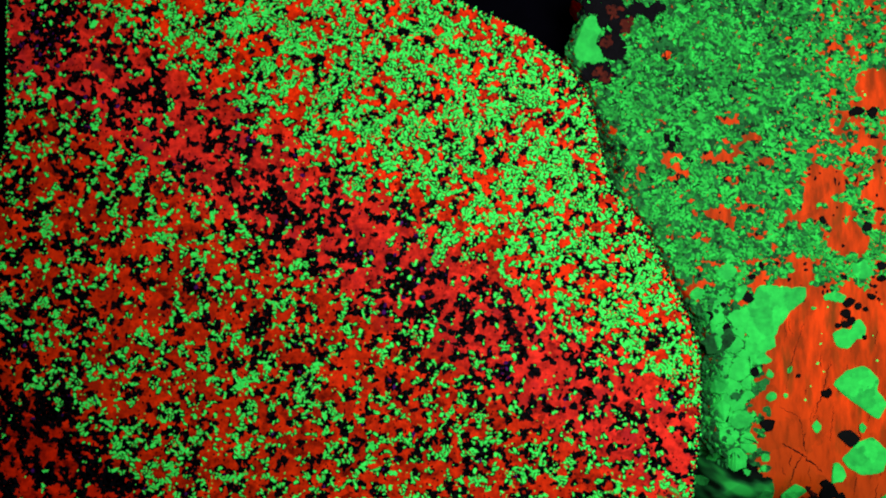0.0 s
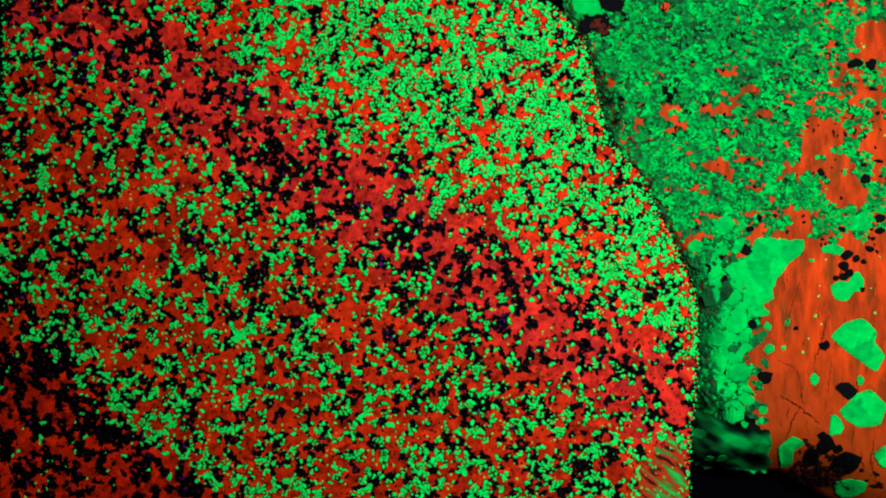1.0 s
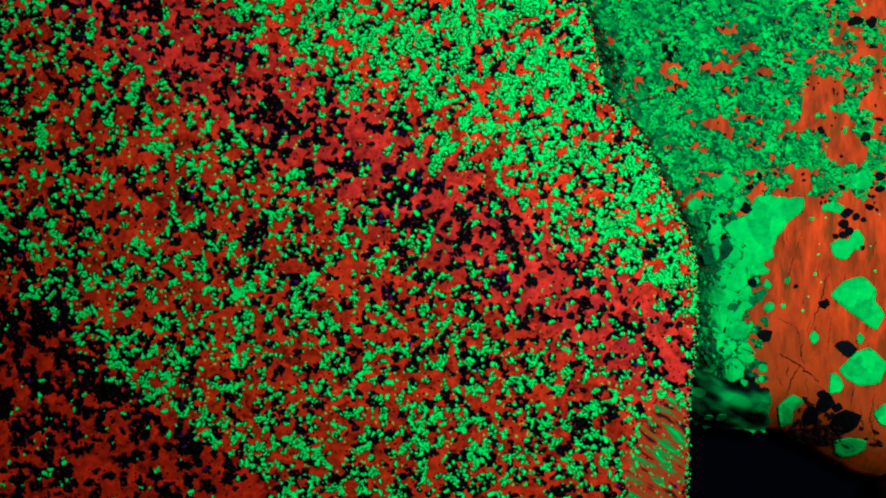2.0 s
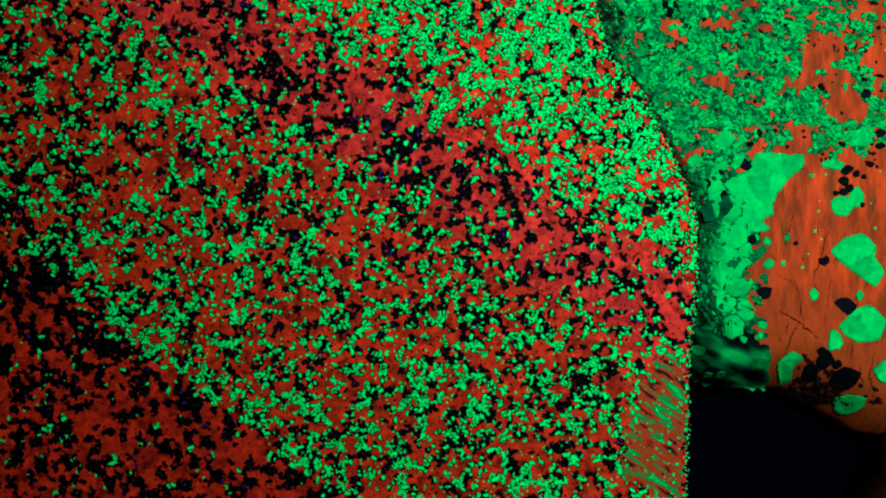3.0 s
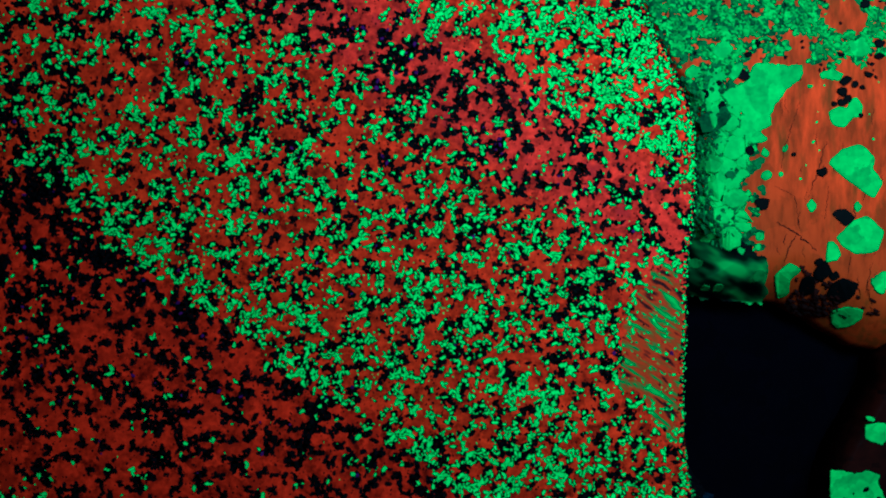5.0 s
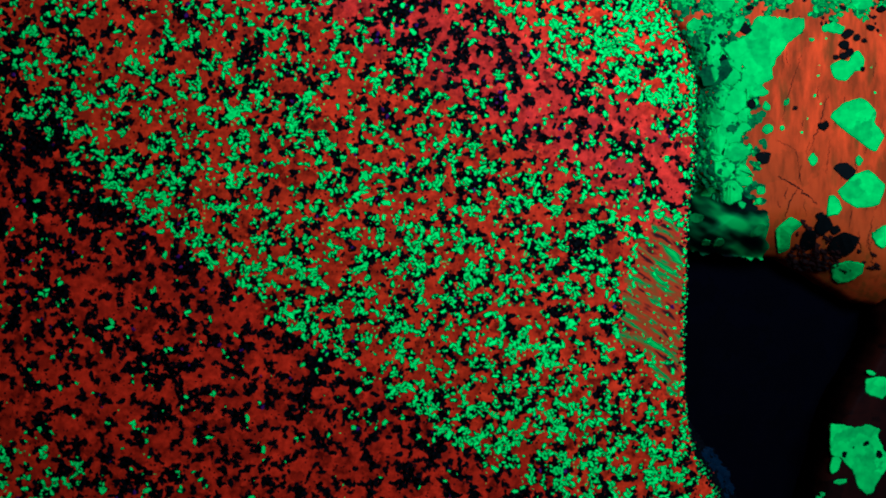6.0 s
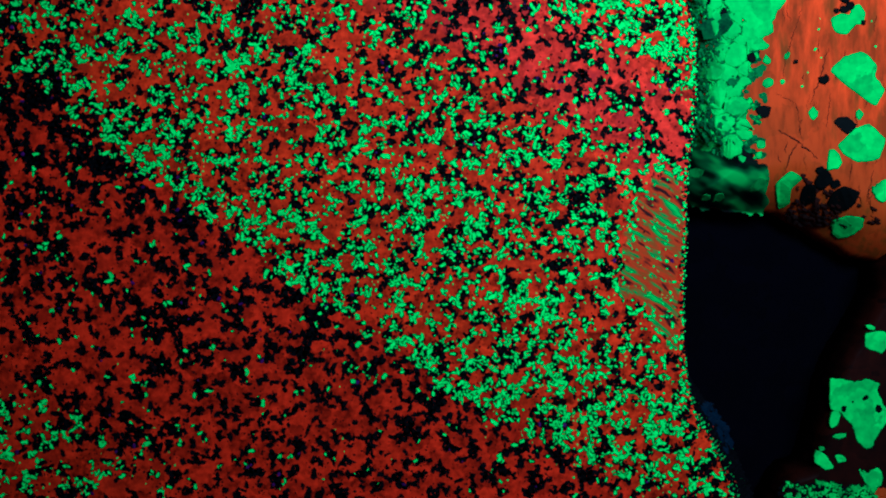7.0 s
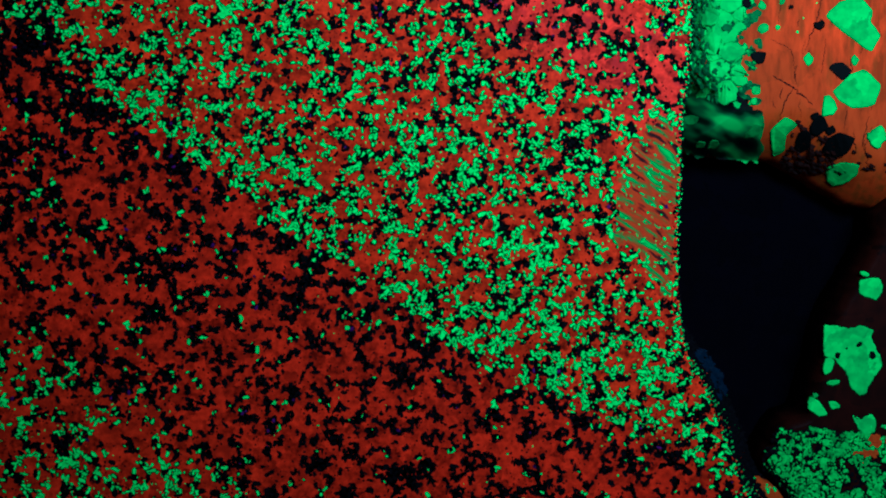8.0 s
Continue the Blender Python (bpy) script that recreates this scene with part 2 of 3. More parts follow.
def grain_shapes(x, y, z, r, aspect, angle, height, sides, gen):
    """Vertices and faces of many low, faceted grains, each a bevelled irregular polygon."""
    n = len(x)
    turn = np.linspace(0, 2 * np.pi, sides, endpoint=False)[None] + gen.uniform(-0.28, 0.28, (n, sides))
    rad = r[:, None] * gen.uniform(0.66, 1.24, (n, sides))
    px, py = np.cos(turn) * rad * aspect[:, None], np.sin(turn) * rad / aspect[:, None]
    c, s = np.cos(angle)[:, None], np.sin(angle)[:, None]
    gx, gy = px * c - py * s, px * s + py * c
    low = np.stack([x[:, None] + gx, y[:, None] + gy, np.broadcast_to((z - 0.015)[:, None], gx.shape)], -1)
    top = np.stack([x[:, None] + gx * 0.75, y[:, None] + gy * 0.75, z[:, None] + height[:, None] * gen.uniform(0.7, 1.2, gx.shape)], -1)
    verts = np.concatenate([low, top], 1).reshape(-1, 3)
    k = np.arange(sides)
    quads = np.stack([k, (k + 1) % sides, sides + (k + 1) % sides, sides + k], 1)
    base = (np.arange(n) * 2 * sides)[:, None, None]
    faces = (base + quads[None]).reshape(-1, 4).tolist()
    faces += (base[:, :, 0] + (sides + k)[None]).tolist()
    return verts, faces


def darken_rims(me, count, rim):
    """The bevels, which come first, take the duller coating of the grains."""
    me.materials.append(rim)
    slots = np.zeros(len(me.polygons), int)
    slots[:count] = 1
    me.polygons.foreach_set("material_index", slots.tolist())


def scatter(name, x, y, z, r, mat, parent, label, height=0.10, aspect=(0.8, 1.3), angle=None, sides=7, seed=1, rim=None):
    """Uncountable grains of one mineral, joined into one part."""
    gen = np.random.default_rng(seed)
    n = len(x)
    asp = gen.uniform(aspect[0], aspect[1], n)
    ang = gen.uniform(0, 6.28, n) if angle is None else angle
    verts, faces = grain_shapes(x, y, np.broadcast_to(z, (n,)), r, asp, ang, np.minimum(height, r * 0.5), sides, gen)
    ob = link_mesh(name, verts, faces, mat, parent, label, "stuff")
    if rim:
        darken_rims(ob.data, n * sides, rim)
    return ob


def slab_crystal(name, corners, z, mat, parent, seed, rise=0.12, rough=0.10, label="", face=None):
    """One large crystal with a flat face, a bevelled rim and a slightly ragged outline."""
    n = max(40, 9 * len(corners))
    ring = smooth_outline(corners, n, rough, seed, 0.45)
    base = face(ring[:, 0], ring[:, 1]) if face else np.full(n, z)
    base = base + max(0.0, face(*ring.mean(0)[:, None])[0] - base.mean()) if face else base
    verts = [(a, b, h - 0.4) for (a, b), h in zip(ring, base)] + [(a, b, h + rise * 0.5) for (a, b), h in zip(ring, base)]
    verts += [(a, b, h + rise) for (a, b), h in zip(ring + inward(ring) * 0.12, base)]
    faces = [list(range(2 * n, 3 * n))]
    for k in (0, n):
        faces += [[k + i, k + (i + 1) % n, k + n + (i + 1) % n, k + n + i] for i in range(n)]
    return link_mesh(name, verts, faces, mat, parent, label)


def oval(x, y, a, b, seed, sides=8):
    """Corners of an uneven rounded crystal."""
    gen = np.random.default_rng(seed)
    lean = gen.uniform(-0.5, 0.5) if abs(a - b) < 0.5 else gen.uniform(-0.15, 0.15)
    out = []
    for k in range(sides):
        w = 2 * math.pi * k / sides + gen.uniform(-0.15, 0.15)
        f = gen.uniform(0.75, 1.18)
        u, v = a * f * math.cos(w), b * f * math.sin(w)
        out.append((x + u * math.cos(lean) - v * math.sin(lean), y + u * math.sin(lean) + v * math.cos(lean)))
    return out


def sites(x0, x1, y0, y1, step, seed):
    """A jittered lattice of places."""
    gen = np.random.default_rng(seed)
    gx, gy = np.meshgrid(np.arange(x0, x1, step), np.arange(y0, y1, step))
    gx = gx + (np.arange(gx.shape[0]) % 2)[:, None] * step / 2
    jit = gen.uniform(-0.42, 0.42, (2, *gx.shape)) * step
    return (gx + jit[0]).ravel(), (gy + jit[1]).ravel()


def mosaic(x0, x1, y0, y1, step, sides, seed, uneven=0.2, slant=0.0, draw=1.0, ragged=0.22):
    """Interlocking grains of uneven size: their middles, and each one's reach to its neighbours by direction."""
    gen = np.random.default_rng(seed)
    gx, gy = np.meshgrid(np.arange(x0, x1, step), np.arange(y0, y1, step))
    gx = gx + (np.arange(gx.shape[0]) % 2)[:, None] * step / 2
    gx, gy = gx + gen.uniform(-0.45, 0.45, gx.shape) * step, gy + gen.uniform(-0.45, 0.45, gx.shape) * step
    weight = np.clip(gen.normal(0, uneven, gx.shape), -0.55, 0.55) * step * step
    turn = np.linspace(0, 2 * np.pi, sides, endpoint=False) + gen.uniform(-0.5, 0.5, (*gx.shape, sides)) * 2.4 / sides
    c, s = np.cos(turn), np.sin(turn)
    reach = np.full(turn.shape, 1.1 * step)
    ca, sa = math.cos(slant), math.sin(slant)
    for dj in (-2, -1, 0, 1, 2):
        for di in (-2, -1, 0, 1, 2):
            if di or dj:
                dx, dy = np.roll(gx, (dj, di), (0, 1)) - gx, np.roll(gy, (dj, di), (0, 1)) - gy
                # distances shrink along the slant, so that the grains lengthen that way
                du, dv = (dx * ca + dy * sa) / draw, (dy * ca - dx * sa) * draw
                uu, uv = (c * ca + s * sa) / draw, (s * ca - c * sa) * draw
                gap = (du * du + dv * dv + weight - np.roll(weight, (dj, di), (0, 1))) / 2
                toward = du[..., None] * uu + dv[..., None] * uv
                reach = np.minimum(reach, np.where(toward > 1e-6, gap[..., None] / np.maximum(toward, 1e-6), 9.0))
    lean = gen.uniform(0, 2 * np.pi, (*gx.shape, 1))
    reach = reach * gen.uniform(1 - ragged, 1 + ragged, reach.shape) * (1 + 1.6 * ragged * np.cos(2 * (turn - lean)))
    return gx.ravel(), gy.ravel(), np.maximum(reach, 0.0).reshape(-1, sides), turn.reshape(-1, sides)


def mosaic_part(name, x, y, z, reach, turn, mat, parent, label, grow=1.0, height=0.08, bevel=0.09, rim=None):
    """Grains of a mosaic joined into one part, each a flat polygon with a bevelled rim."""
    n, sides = reach.shape
    low_r = reach * grow
    top_r = np.maximum(low_r - bevel, low_r * 0.6)
    z = np.broadcast_to(z, (n,))[:, None]
    rings = [np.stack([x[:, None] + r * np.cos(turn), y[:, None] + r * np.sin(turn), np.broadcast_to(z + h, r.shape)], -1) for r, h in ((low_r, -0.015), (top_r, height))]
    k = np.arange(sides)
    quads = np.stack([k, (k + 1) % sides, sides + (k + 1) % sides, sides + k], 1)
    base = (np.arange(n) * 2 * sides)[:, None, None]
    faces = (base + quads[None]).reshape(-1, 4).tolist() + (base[:, :, 0] + (sides + k)[None]).tolist()
    ob = link_mesh(name, np.concatenate(rings, 1).reshape(-1, 3), faces, mat, parent, label, "stuff")
    if rim:
        darken_rims(ob.data, n * sides, rim)
    return ob


def sheet(name, outline, step, height, mat, parent, label, ragged=2.0):
    """A thin crust that follows a stone's face inside a ragged outline."""
    ox, oy = np.array(outline).T
    gx, gy = np.meshgrid(np.arange(ox.min() - 1, ox.max() + 1, step), np.arange(oy.min() - 1, oy.max() + 1, step))
    rows, cols = gx.shape
    fx, fy = gx.ravel(), gy.ravel()
    wx = fx + (value_noise(fx, fy, 0.9, 106) - 0.5) * ragged
    wy = fy + (value_noise(fx, fy, 0.9, 107) - 0.5) * ragged
    inside = depth_inside(wx, wy, np.array(outline, float)) > 0
    a = (np.arange(rows - 1)[:, None] * cols + np.arange(cols - 1)[None]).ravel()
    a = a[inside[a] & inside[a + 1] & inside[a + cols] & inside[a + cols + 1]]
    used = np.unique(np.r_[a, a + 1, a + cols, a + cols + 1])
    slot = np.zeros(len(fx), int)
    slot[used] = np.arange(len(used))
    faces = np.stack([slot[a], slot[a + 1], slot[a + cols + 1], slot[a + cols]], 1).tolist()
    return link_mesh(name, np.stack([fx[used], fy[used], height(fx[used], fy[used])], 1), faces, mat, parent, label, smooth=True)


def in_ovals(x, y, ovals, swell=1.0):
    hit = np.zeros(len(x), bool)
    wx = (value_noise(x, y, 1.3, 91) - 0.5) * 1.6
    wy = (value_noise(x, y, 1.3, 92) - 0.5) * 1.6
    for a, b, ra, rb in ovals:
        hit |= ((x + wx - a) / (ra * swell)) ** 2 + ((y + wy - b) / (rb * swell)) ** 2 < 1
    return hit


# ---- the table ----
table_verts, table_faces = [], []
cells = 40
for j in range(cells + 1):
    for i in range(cells + 1):
        table_verts.append((-1200 + 2400 * i / cells, -1200 + 2400 * j / cells, TABLE + 0.0))
for j in range(cells):
    for i in range(cells):
        a = j * (cells + 1) + i
        table_faces.append([a, a + 1, a + cells + 2, a + cells + 1])
tagged(link_mesh("ground", table_verts, table_faces, CLOTH), "flat black cloth under the glowing stones", "ground", kind="structure")

# ---- the large banded slab ----
SLAB = [(-68.5, 42.3), (-61.4, 45.9), (-34.4, 48.2), (-7.5, 44.1), (1.5, 39.7), (6.0, 37.9), (13.2, 34.3), (18.1, 30.7), (22.1, 26.0), (23.9, 21.5), (24.9, 16.1), (27.4, 8.9), (31.8, 3.6), (35.8, -4.5), (38.4, -9.8), (40.2, -16.1), (40.6, -23.2), (40.4, -28.5), (39.6, -35.6),
    (39.2, -42.5), (39.0, -51.4), (38.8, -58.5), (39.1, -65.7),
    (39.6, -70.7), (40.8, -75.1), (43.5, -80.5), (46.2, -86.9), (48.8, -94.1), (50.5, -105.0), (12.3, -107.7), (-41.6, -105.7), (-70.3, -102.9), (-70.3, -63.3),
    (-72.5, -14.2), (-71.3, 8.2), (-69.4, 17.1), (-69.2, 28.8)]
slab_edge = smooth_outline(SLAB, 700, 0.22, 11)
slab = thing("stone_slab", "flat sawn rock slab glowing red with green and black grains in bands", "rock", (-10, -30))
flare = 0.25 + 2.9 * np.clip((-70 - slab_edge[:, 1]) / 8, 0, 1) * (slab_edge[:, 0] > 30)
stone_body("body", slab_edge, [(0.25, 0.0), (0.0, -0.15), (-flare * 0.35, -1.5), (-flare, -6.0), (-0.2, TABLE + 1.0), (0.8, TABLE)], RED, slab, "red glowing calcite matrix")

BANDS = [-60, -27, -8, -2, 1, 4, 8, 12, 16, 20, 40, 58, 68.5, 70.5, 75, 108, 112, 118, 130]
GREEN_SHARE = [.55, .58, .48, .32, .18, .08, .05, .09, .18, .25, .28, .31, .38, .05, .015, .03, .15, .26, .28]
BLACK_SHARE = [.18, .17, .20, .22, .32, .40, .46, .40, .30, .25, .25, .25, .28, .58, .42, .38, .30, .24, .22]
x, y, reach, turn = mosaic(-74, 52, -108, 49, 0.49, 8, 3, uneven=0.32)
d = depth_inside(x, y, slab_edge[::2])
keep = (d > 0.25) & (reach.mean(1) > 0.09)
x, y, d, reach, turn = x[keep], y[keep], d[keep], np.minimum(reach[keep], (d[keep] + 0.15)[:, None]), turn[keep]
v = -(y + 0.65 * x) + (value_noise(x, y, 14, 21) - 0.5) * 5 + (value_noise(x, y, 4, 22) - 0.5) * 3.5
v = v + 9.0 * np.clip((-44 - x) / 26, 0, 1) ** 1.5 * np.clip(1 - np.abs(v - 62) / 16, 0, 1) + 4.5 * np.clip((x - 5) / 40, 0, 1) * (v > 50)
v = np.where(v > 90, np.maximum(v - 0.16 * np.clip(x + 70, 0, 60), 90), v)
g = np.interp(v, BANDS, GREEN_SHARE) * np.interp(x, [-65, -40, 0, 25], [0.72, 0.90, 1.0, 1.06])
b = np.interp(v, BANDS, BLACK_SHARE) + 0.14 * np.clip((-52 - x) / 14, 0, 1) * (v < 90) + 0.22 * (x < -48) * np.clip(1 - np.abs(v - 68) / 6, 0, 1)
cluster = ranked(0.40 * value_noise(x, y, 2.2, 31) + value_noise(x, y, 0.95, 32) + 0.35 * value_noise(x, y, 0.5, 35) + 0.14 * rng.random(len(x)))
filled = cluster < g + 0.80 * b
which = ranked(value_noise(x, y, 1.3, 33) + 0.7 * value_noise(x, y, 0.7, 34) + 0.6 * rng.random(len(x)))
green = filled & (which < g / (g + 0.80 * b))
green |= ~filled & (rng.random(len(x)) < 0.10 * g)
BRUISED = [(34.6, -37.6), (31.4, -41.3), (29.8, -46.5), (28.9, -52.4), (28.6, -57.4), (32.0, -58.6), (35.2, -63.0), (37.2, -66.6), (38.4, -65.0), (38.5, -60.0), (38.5, -50.0), (38.6, -42.0), (38.0, -38.4)]
smeared = (depth_inside(x + 1.6 * (value_noise(x, y, 2.0, 36) - 0.5), y, np.array(BRUISED)) > 0) & (rng.random(len(x)) < np.interp(y, [-68, -57, -54], [0.45, 0.6, 0.86]))
filled, green = (filled | green) & ~smeared, green & ~smeared
size = reach.mean(1)
solo = np.where(filled & ~green & (np.abs(x - 5) < 40) & (np.abs(y + 30) < 45) & (which > 0.8) & (size > 0.25))[0]
solo = np.sort(rng.permutation(solo)[:280])
sole_x, sole_y, sole_r = x[solo], y[solo], size[solo]
dark = filled & (~green | (rng.random(len(x)) < 0.88))
spread = np.where(green, 1.34, np.where(v > 69, 1.46, 1.42))[dark][:, None]
mosaic_part("black_grains", x[dark], y[dark], 0.0, reach[dark] * spread, turn[dark], BLACK, slab, "black metallic grains", height=0.012, bevel=0.02)
big = np.where(green & (np.abs(x) < 40) & (np.abs(y + 30) < 40) & (size > 0.31))[0]
chosen = np.sort(rng.permutation(big)[:300])
chosen_x, chosen_y, chosen_r = x[chosen], y[chosen], size[chosen]
rest = green.copy()
rest[chosen] = False
shrink = np.clip(rng.normal(0.92, 0.18, rest.sum()), 0.5, 1.35)[:, None]
mosaic_part("green_grains", x[rest], y[rest], 0.035, reach[rest] * shrink, turn[rest], GREEN, slab, "small bright green grains", height=0.09, bevel=0.07, rim=OLIVE)
tiny = rng.random(len(x)) < 0.20 * np.clip(g, 0.02, 0.4)
tx, ty = x[tiny] + rng.uniform(-.4, .4, tiny.sum()), y[tiny] + rng.uniform(-.4, .4, tiny.sum())
scatter("green_specks", tx, ty, 0.03, rng.uniform(0.10, 0.24, len(tx)), GREEN, slab, "tiny green specks", height=0.05, sides=6, seed=43, rim=OLIVE)
dots = (rng.random(len(x)) < 0.14) & ~filled & ~smeared
tx, ty = x[dots] + rng.uniform(-.4, .4, dots.sum()), y[dots] + rng.uniform(-.4, .4, dots.sum())
scatter("black_specks", tx, ty, 0.0, rng.uniform(0.10, 0.26, len(tx)), BLACK, slab, "tiny black specks", height=0.03, sides=6, seed=44)
violet = (value_noise(x, y, 6, 51) > 0.55) & (rng.random(len(x)) < np.where(np.abs(v - 8) < 7, 0.12, 0.02)) & filled & ~green
scatter("violet_specks", x[violet], y[violet], 0.04, rng.uniform(0.14, 0.40, violet.sum()), VIOLET, slab, "faint violet specks", height=0.05, sides=6, seed=45)

# Crushed grains along the broken edge.
q = rng.integers(0, len(slab_edge), 5200)
inset = np.abs(rng.normal(0, 0.35, 5200)) - 0.12
ex, ey = (slab_edge[q] + inward(slab_edge)[q] * inset[:, None] + rng.normal(0, 0.1, (5200, 2))).T
ez = -np.clip(0.25 - inset, 0, 1) * 0.8
for name, sel, mat, lab in (("edge_grains", slice(0, 1900), GREEN, "green grains along the edge"), ("edge_specks", slice(1900, 5200), BLACK, "black grains along the edge")):
    scatter(name, ex[sel], ey[sel], ez[sel], rng.uniform(0.14, 0.34, len(ex[sel])), mat, slab, lab, height=0.08, sides=6, seed=64, rim=COATING if mat is GREEN else None)

# Bruised strip by the edge, rubbed into soft streaks, with a few chips left on it.
sheet("bruised_facet", BRUISED, 0.25, lambda px, py: 0.012 + 0.02 * value_noise(px, py, 1.5, 61), BRUISE, slab, "bruised strip with soft green and red streaks")
m = 90
sx, sy = rng.uniform(28, 39, m), rng.uniform(-68, -38, m)
keep = depth_inside(sx, sy, np.array(BRUISED)) > 0.5
sx, sy = sx[keep], sy[keep]
scatter("green_streaks", sx, sy, 0.03, rng.uniform(0.14, 0.36, len(sx)), SMEAR_GREEN, slab, "dull green streaks", height=0.02, aspect=(1.3, 2.2), angle=np.interp(sy, [-56, -40], [-0.80, -0.40]) + rng.normal(0, 0.1, len(sx)), sides=9, seed=62)

# Specks on the flaring flank of the slab.
flank = np.where((slab_edge[:, 1] < -71) & (slab_edge[:, 1] > -100) & (slab_edge[:, 0] > 38))[0]
pickf = rng.choice(flank, 3600)
outw = rng.random(3600) ** 0.8
fx, fy = (slab_edge[pickf] - inward(slab_edge)[pickf] * (outw * flare[pickf])[:, None]).T
fz = np.interp(outw, [0, 0.35, 1], [-0.12, -1.45, -5.9]) + 0.05
for name, sel, mat, lab, size in (("flank_crust", slice(0, 2600), BLACK, "black crust on the flank", 0.78), ("flank_grains", slice(2600, 3450), SMEAR_GREEN, "dim green grains on the flank", 0.26), ("flank_matrix", slice(3450, 3600), SMEAR_RED, "dim red grains on the flank", 0.30)):
    scatter(name, fx[sel], fy[sel], fz[sel] + 0.35 * (mat is not BLACK), rng.uniform(0.4, 1.0, len(fx[sel])) * size, mat, slab, lab, height=0.12, sides=6, seed=63)

bluish = np.where((slab_edge[:, 1] < -75.5) & (slab_edge[:, 1] > -83) & (slab_edge[:, 0] > 38))[0]
pickb = rng.choice(bluish, 90)
outb = rng.uniform(0.35, 0.95, 90)
bx, by = (slab_edge[pickb] - inward(slab_edge)[pickb] * (outb * flare[pickb])[:, None]).T
scatter("bluish_crust", bx, by, np.interp(outb, [0, 0.35, 1], [-0.12, -1.45, -5.9]) + 0.35, rng.uniform(0.6, 1.1, 90), BLUE, slab, "faint bluish crust on the flank", height=0.1, sides=7, seed=66)

# ---- the coarse stone beside it ----
COARSE = [(24.3, 43.9), (22.9, 38.4), (21.1, 34.7), (20.6, 30.6), (23.3, 26.5), (25.1, 20.1), (26.2, 15.5), (28.5, 8.7), (33.0, 3.2), (37.1, -4.9), (39.8, -10.3), (41.5, -16.7), (41.7, -23.4), (41.5, -28.8), (41.1, -36.0),
    (40.7, -41.9), (43.0, -43.3), (47.5, -43.7), (52.0, -44.3), (56.5, -44.8), (61.0, -47.2), (65.5, -50.0), (71.0, -52.3), (79.1, -51.0), (92.5, -33.8),
    (92.7, 43.8), (56.3, 50.3)]
coarse_edge = smooth_outline(COARSE, 480, 0.3, 13)
coarse = thing("coarse_stone", "rock with orange calcite, large green crystals and a fine green mass", "rock", (60, 0))
TOP = -3.0


def roll_off(px, py):
    """Width of the rounded rim, in millimetres, broad along the lower edge and beside the slab's shoulder."""
    lower = np.interp(px, [42, 50, 60, 75], [7.0, 7.5, 9.0, 9.0]) * np.clip((-28 - py) / 6, 0, 1)
    shoulder = 4.5 * np.clip(1 - np.abs(py - 16) / 8, 0, 1) * (px < 40)
    seam = 3.0 * np.clip((-6 - py) / 6, 0, 1) * (px < 47)
    return np.maximum(np.maximum(0.9, seam), np.maximum(lower, shoulder))


roundness = roll_off(coarse_edge[:, 0], coarse_edge[:, 1])


def coarse_height(px, py):
    """Height of the coarse stone's face, which rolls off along its lower edge."""
    q = depth_inside(px, py, coarse_edge[::2])
    rr = roll_off(px, py)
    return TOP - np.clip(1 - q / rr, 0, 1) ** 1.8 * (0.6 + 0.95 * rr)


stone_body("body", coarse_edge, [(roundness * (1.3 - k), coarse_height) for k in np.linspace(0, 1.27, 15)] + [(0.05, TABLE + 1.0), (0.3, TABLE)], ORANGE, coarse, "orange glowing calcite")
PATCHES = [(59.6, 9.1, 2.34, 4.68), (62.8, 10.9, 2.70, 2.25), (68.4, 26.0, 1.98, 2.70), (66.0, 20.5, 2.16, 1.44), (36.5, 14.2, 1.98, 1.44), (46.0, 21.0, 2.70, 0.72), (49.7, 18.2, 1.98, 0.72), (55.9, 5.0, 1.98, 1.08), (57.7, -1.8, 2.70, 1.08)]
PATCHES += [(50.4, -1.8, 1.44, 0.90), (43.6, -8.5, 0.81, 2.16), (46.0, 15.1, 1.98, 0.72), (36.1, 31.0, 0.90, 0.54), (40.6, 21.9, 0.90, 0.72), (64.9, 0.9, 3.60, 2.25), (63.6, 5.0, 2.25, 2.70), (60.5, 15.5, 1.80, 0.72), (70.5, 10.0, 1.80, 5.41)]
x, y, reach, turn = mosaic(20, 94, -46, 50, 0.50, 7, 5, uneven=0.35, slant=-0.35, draw=1.18)
keep = (depth_inside(x, y, coarse_edge[::2]) > -0.1) & (reach.mean(1) > 0.1)
x, y, reach, turn = x[keep], y[keep], reach[keep], turn[keep]
nx = x + (value_noise(x, y, 2.2, 97) - 0.5) * 6
ny = y + (value_noise(x, y, 2.2, 98) - 0.5) * 6
share = np.interp(ny, [2, 8, 14, 22], [0.80, 0.72, 0.74, 0.90])
share = np.where((nx > 57) & (ny < 16), 0.70, share)
share = np.where((nx > 62) & (ny >= 16), 0.66, share)
share = np.where(ny < -3.5 - 0.1 * (nx - 42), np.where(nx < 46, 0.55, np.where(nx < 51, 0.45, 0.0)), share)
share = np.where((ny < -9) & (nx > 50.5), 0.0, share)
share = np.where(ny < -34, np.where(nx < 50, 0.12, 0.0), share)
share = np.where(in_ovals(x, y, PATCHES), 0.07, share)
field = ranked(value_noise(x * 0.7 + 0.25 * y, y * 1.25, 1.9, 71) + 0.7 * value_noise(x, y, 0.9, 72) + 0.4 * rng.random(len(x)))
hit = field < share
z = coarse_height(x[hit], y[hit])
under = (share > 0.3) & (field < share + np.interp(y, [6, 20], [0.06, 0.10])) & ~in_ovals(x, y, PATCHES, 0.85)
under &= rng.random(len(x)) < np.interp(x, [45, 58, 64], [1.0, 0.92, 0.40])
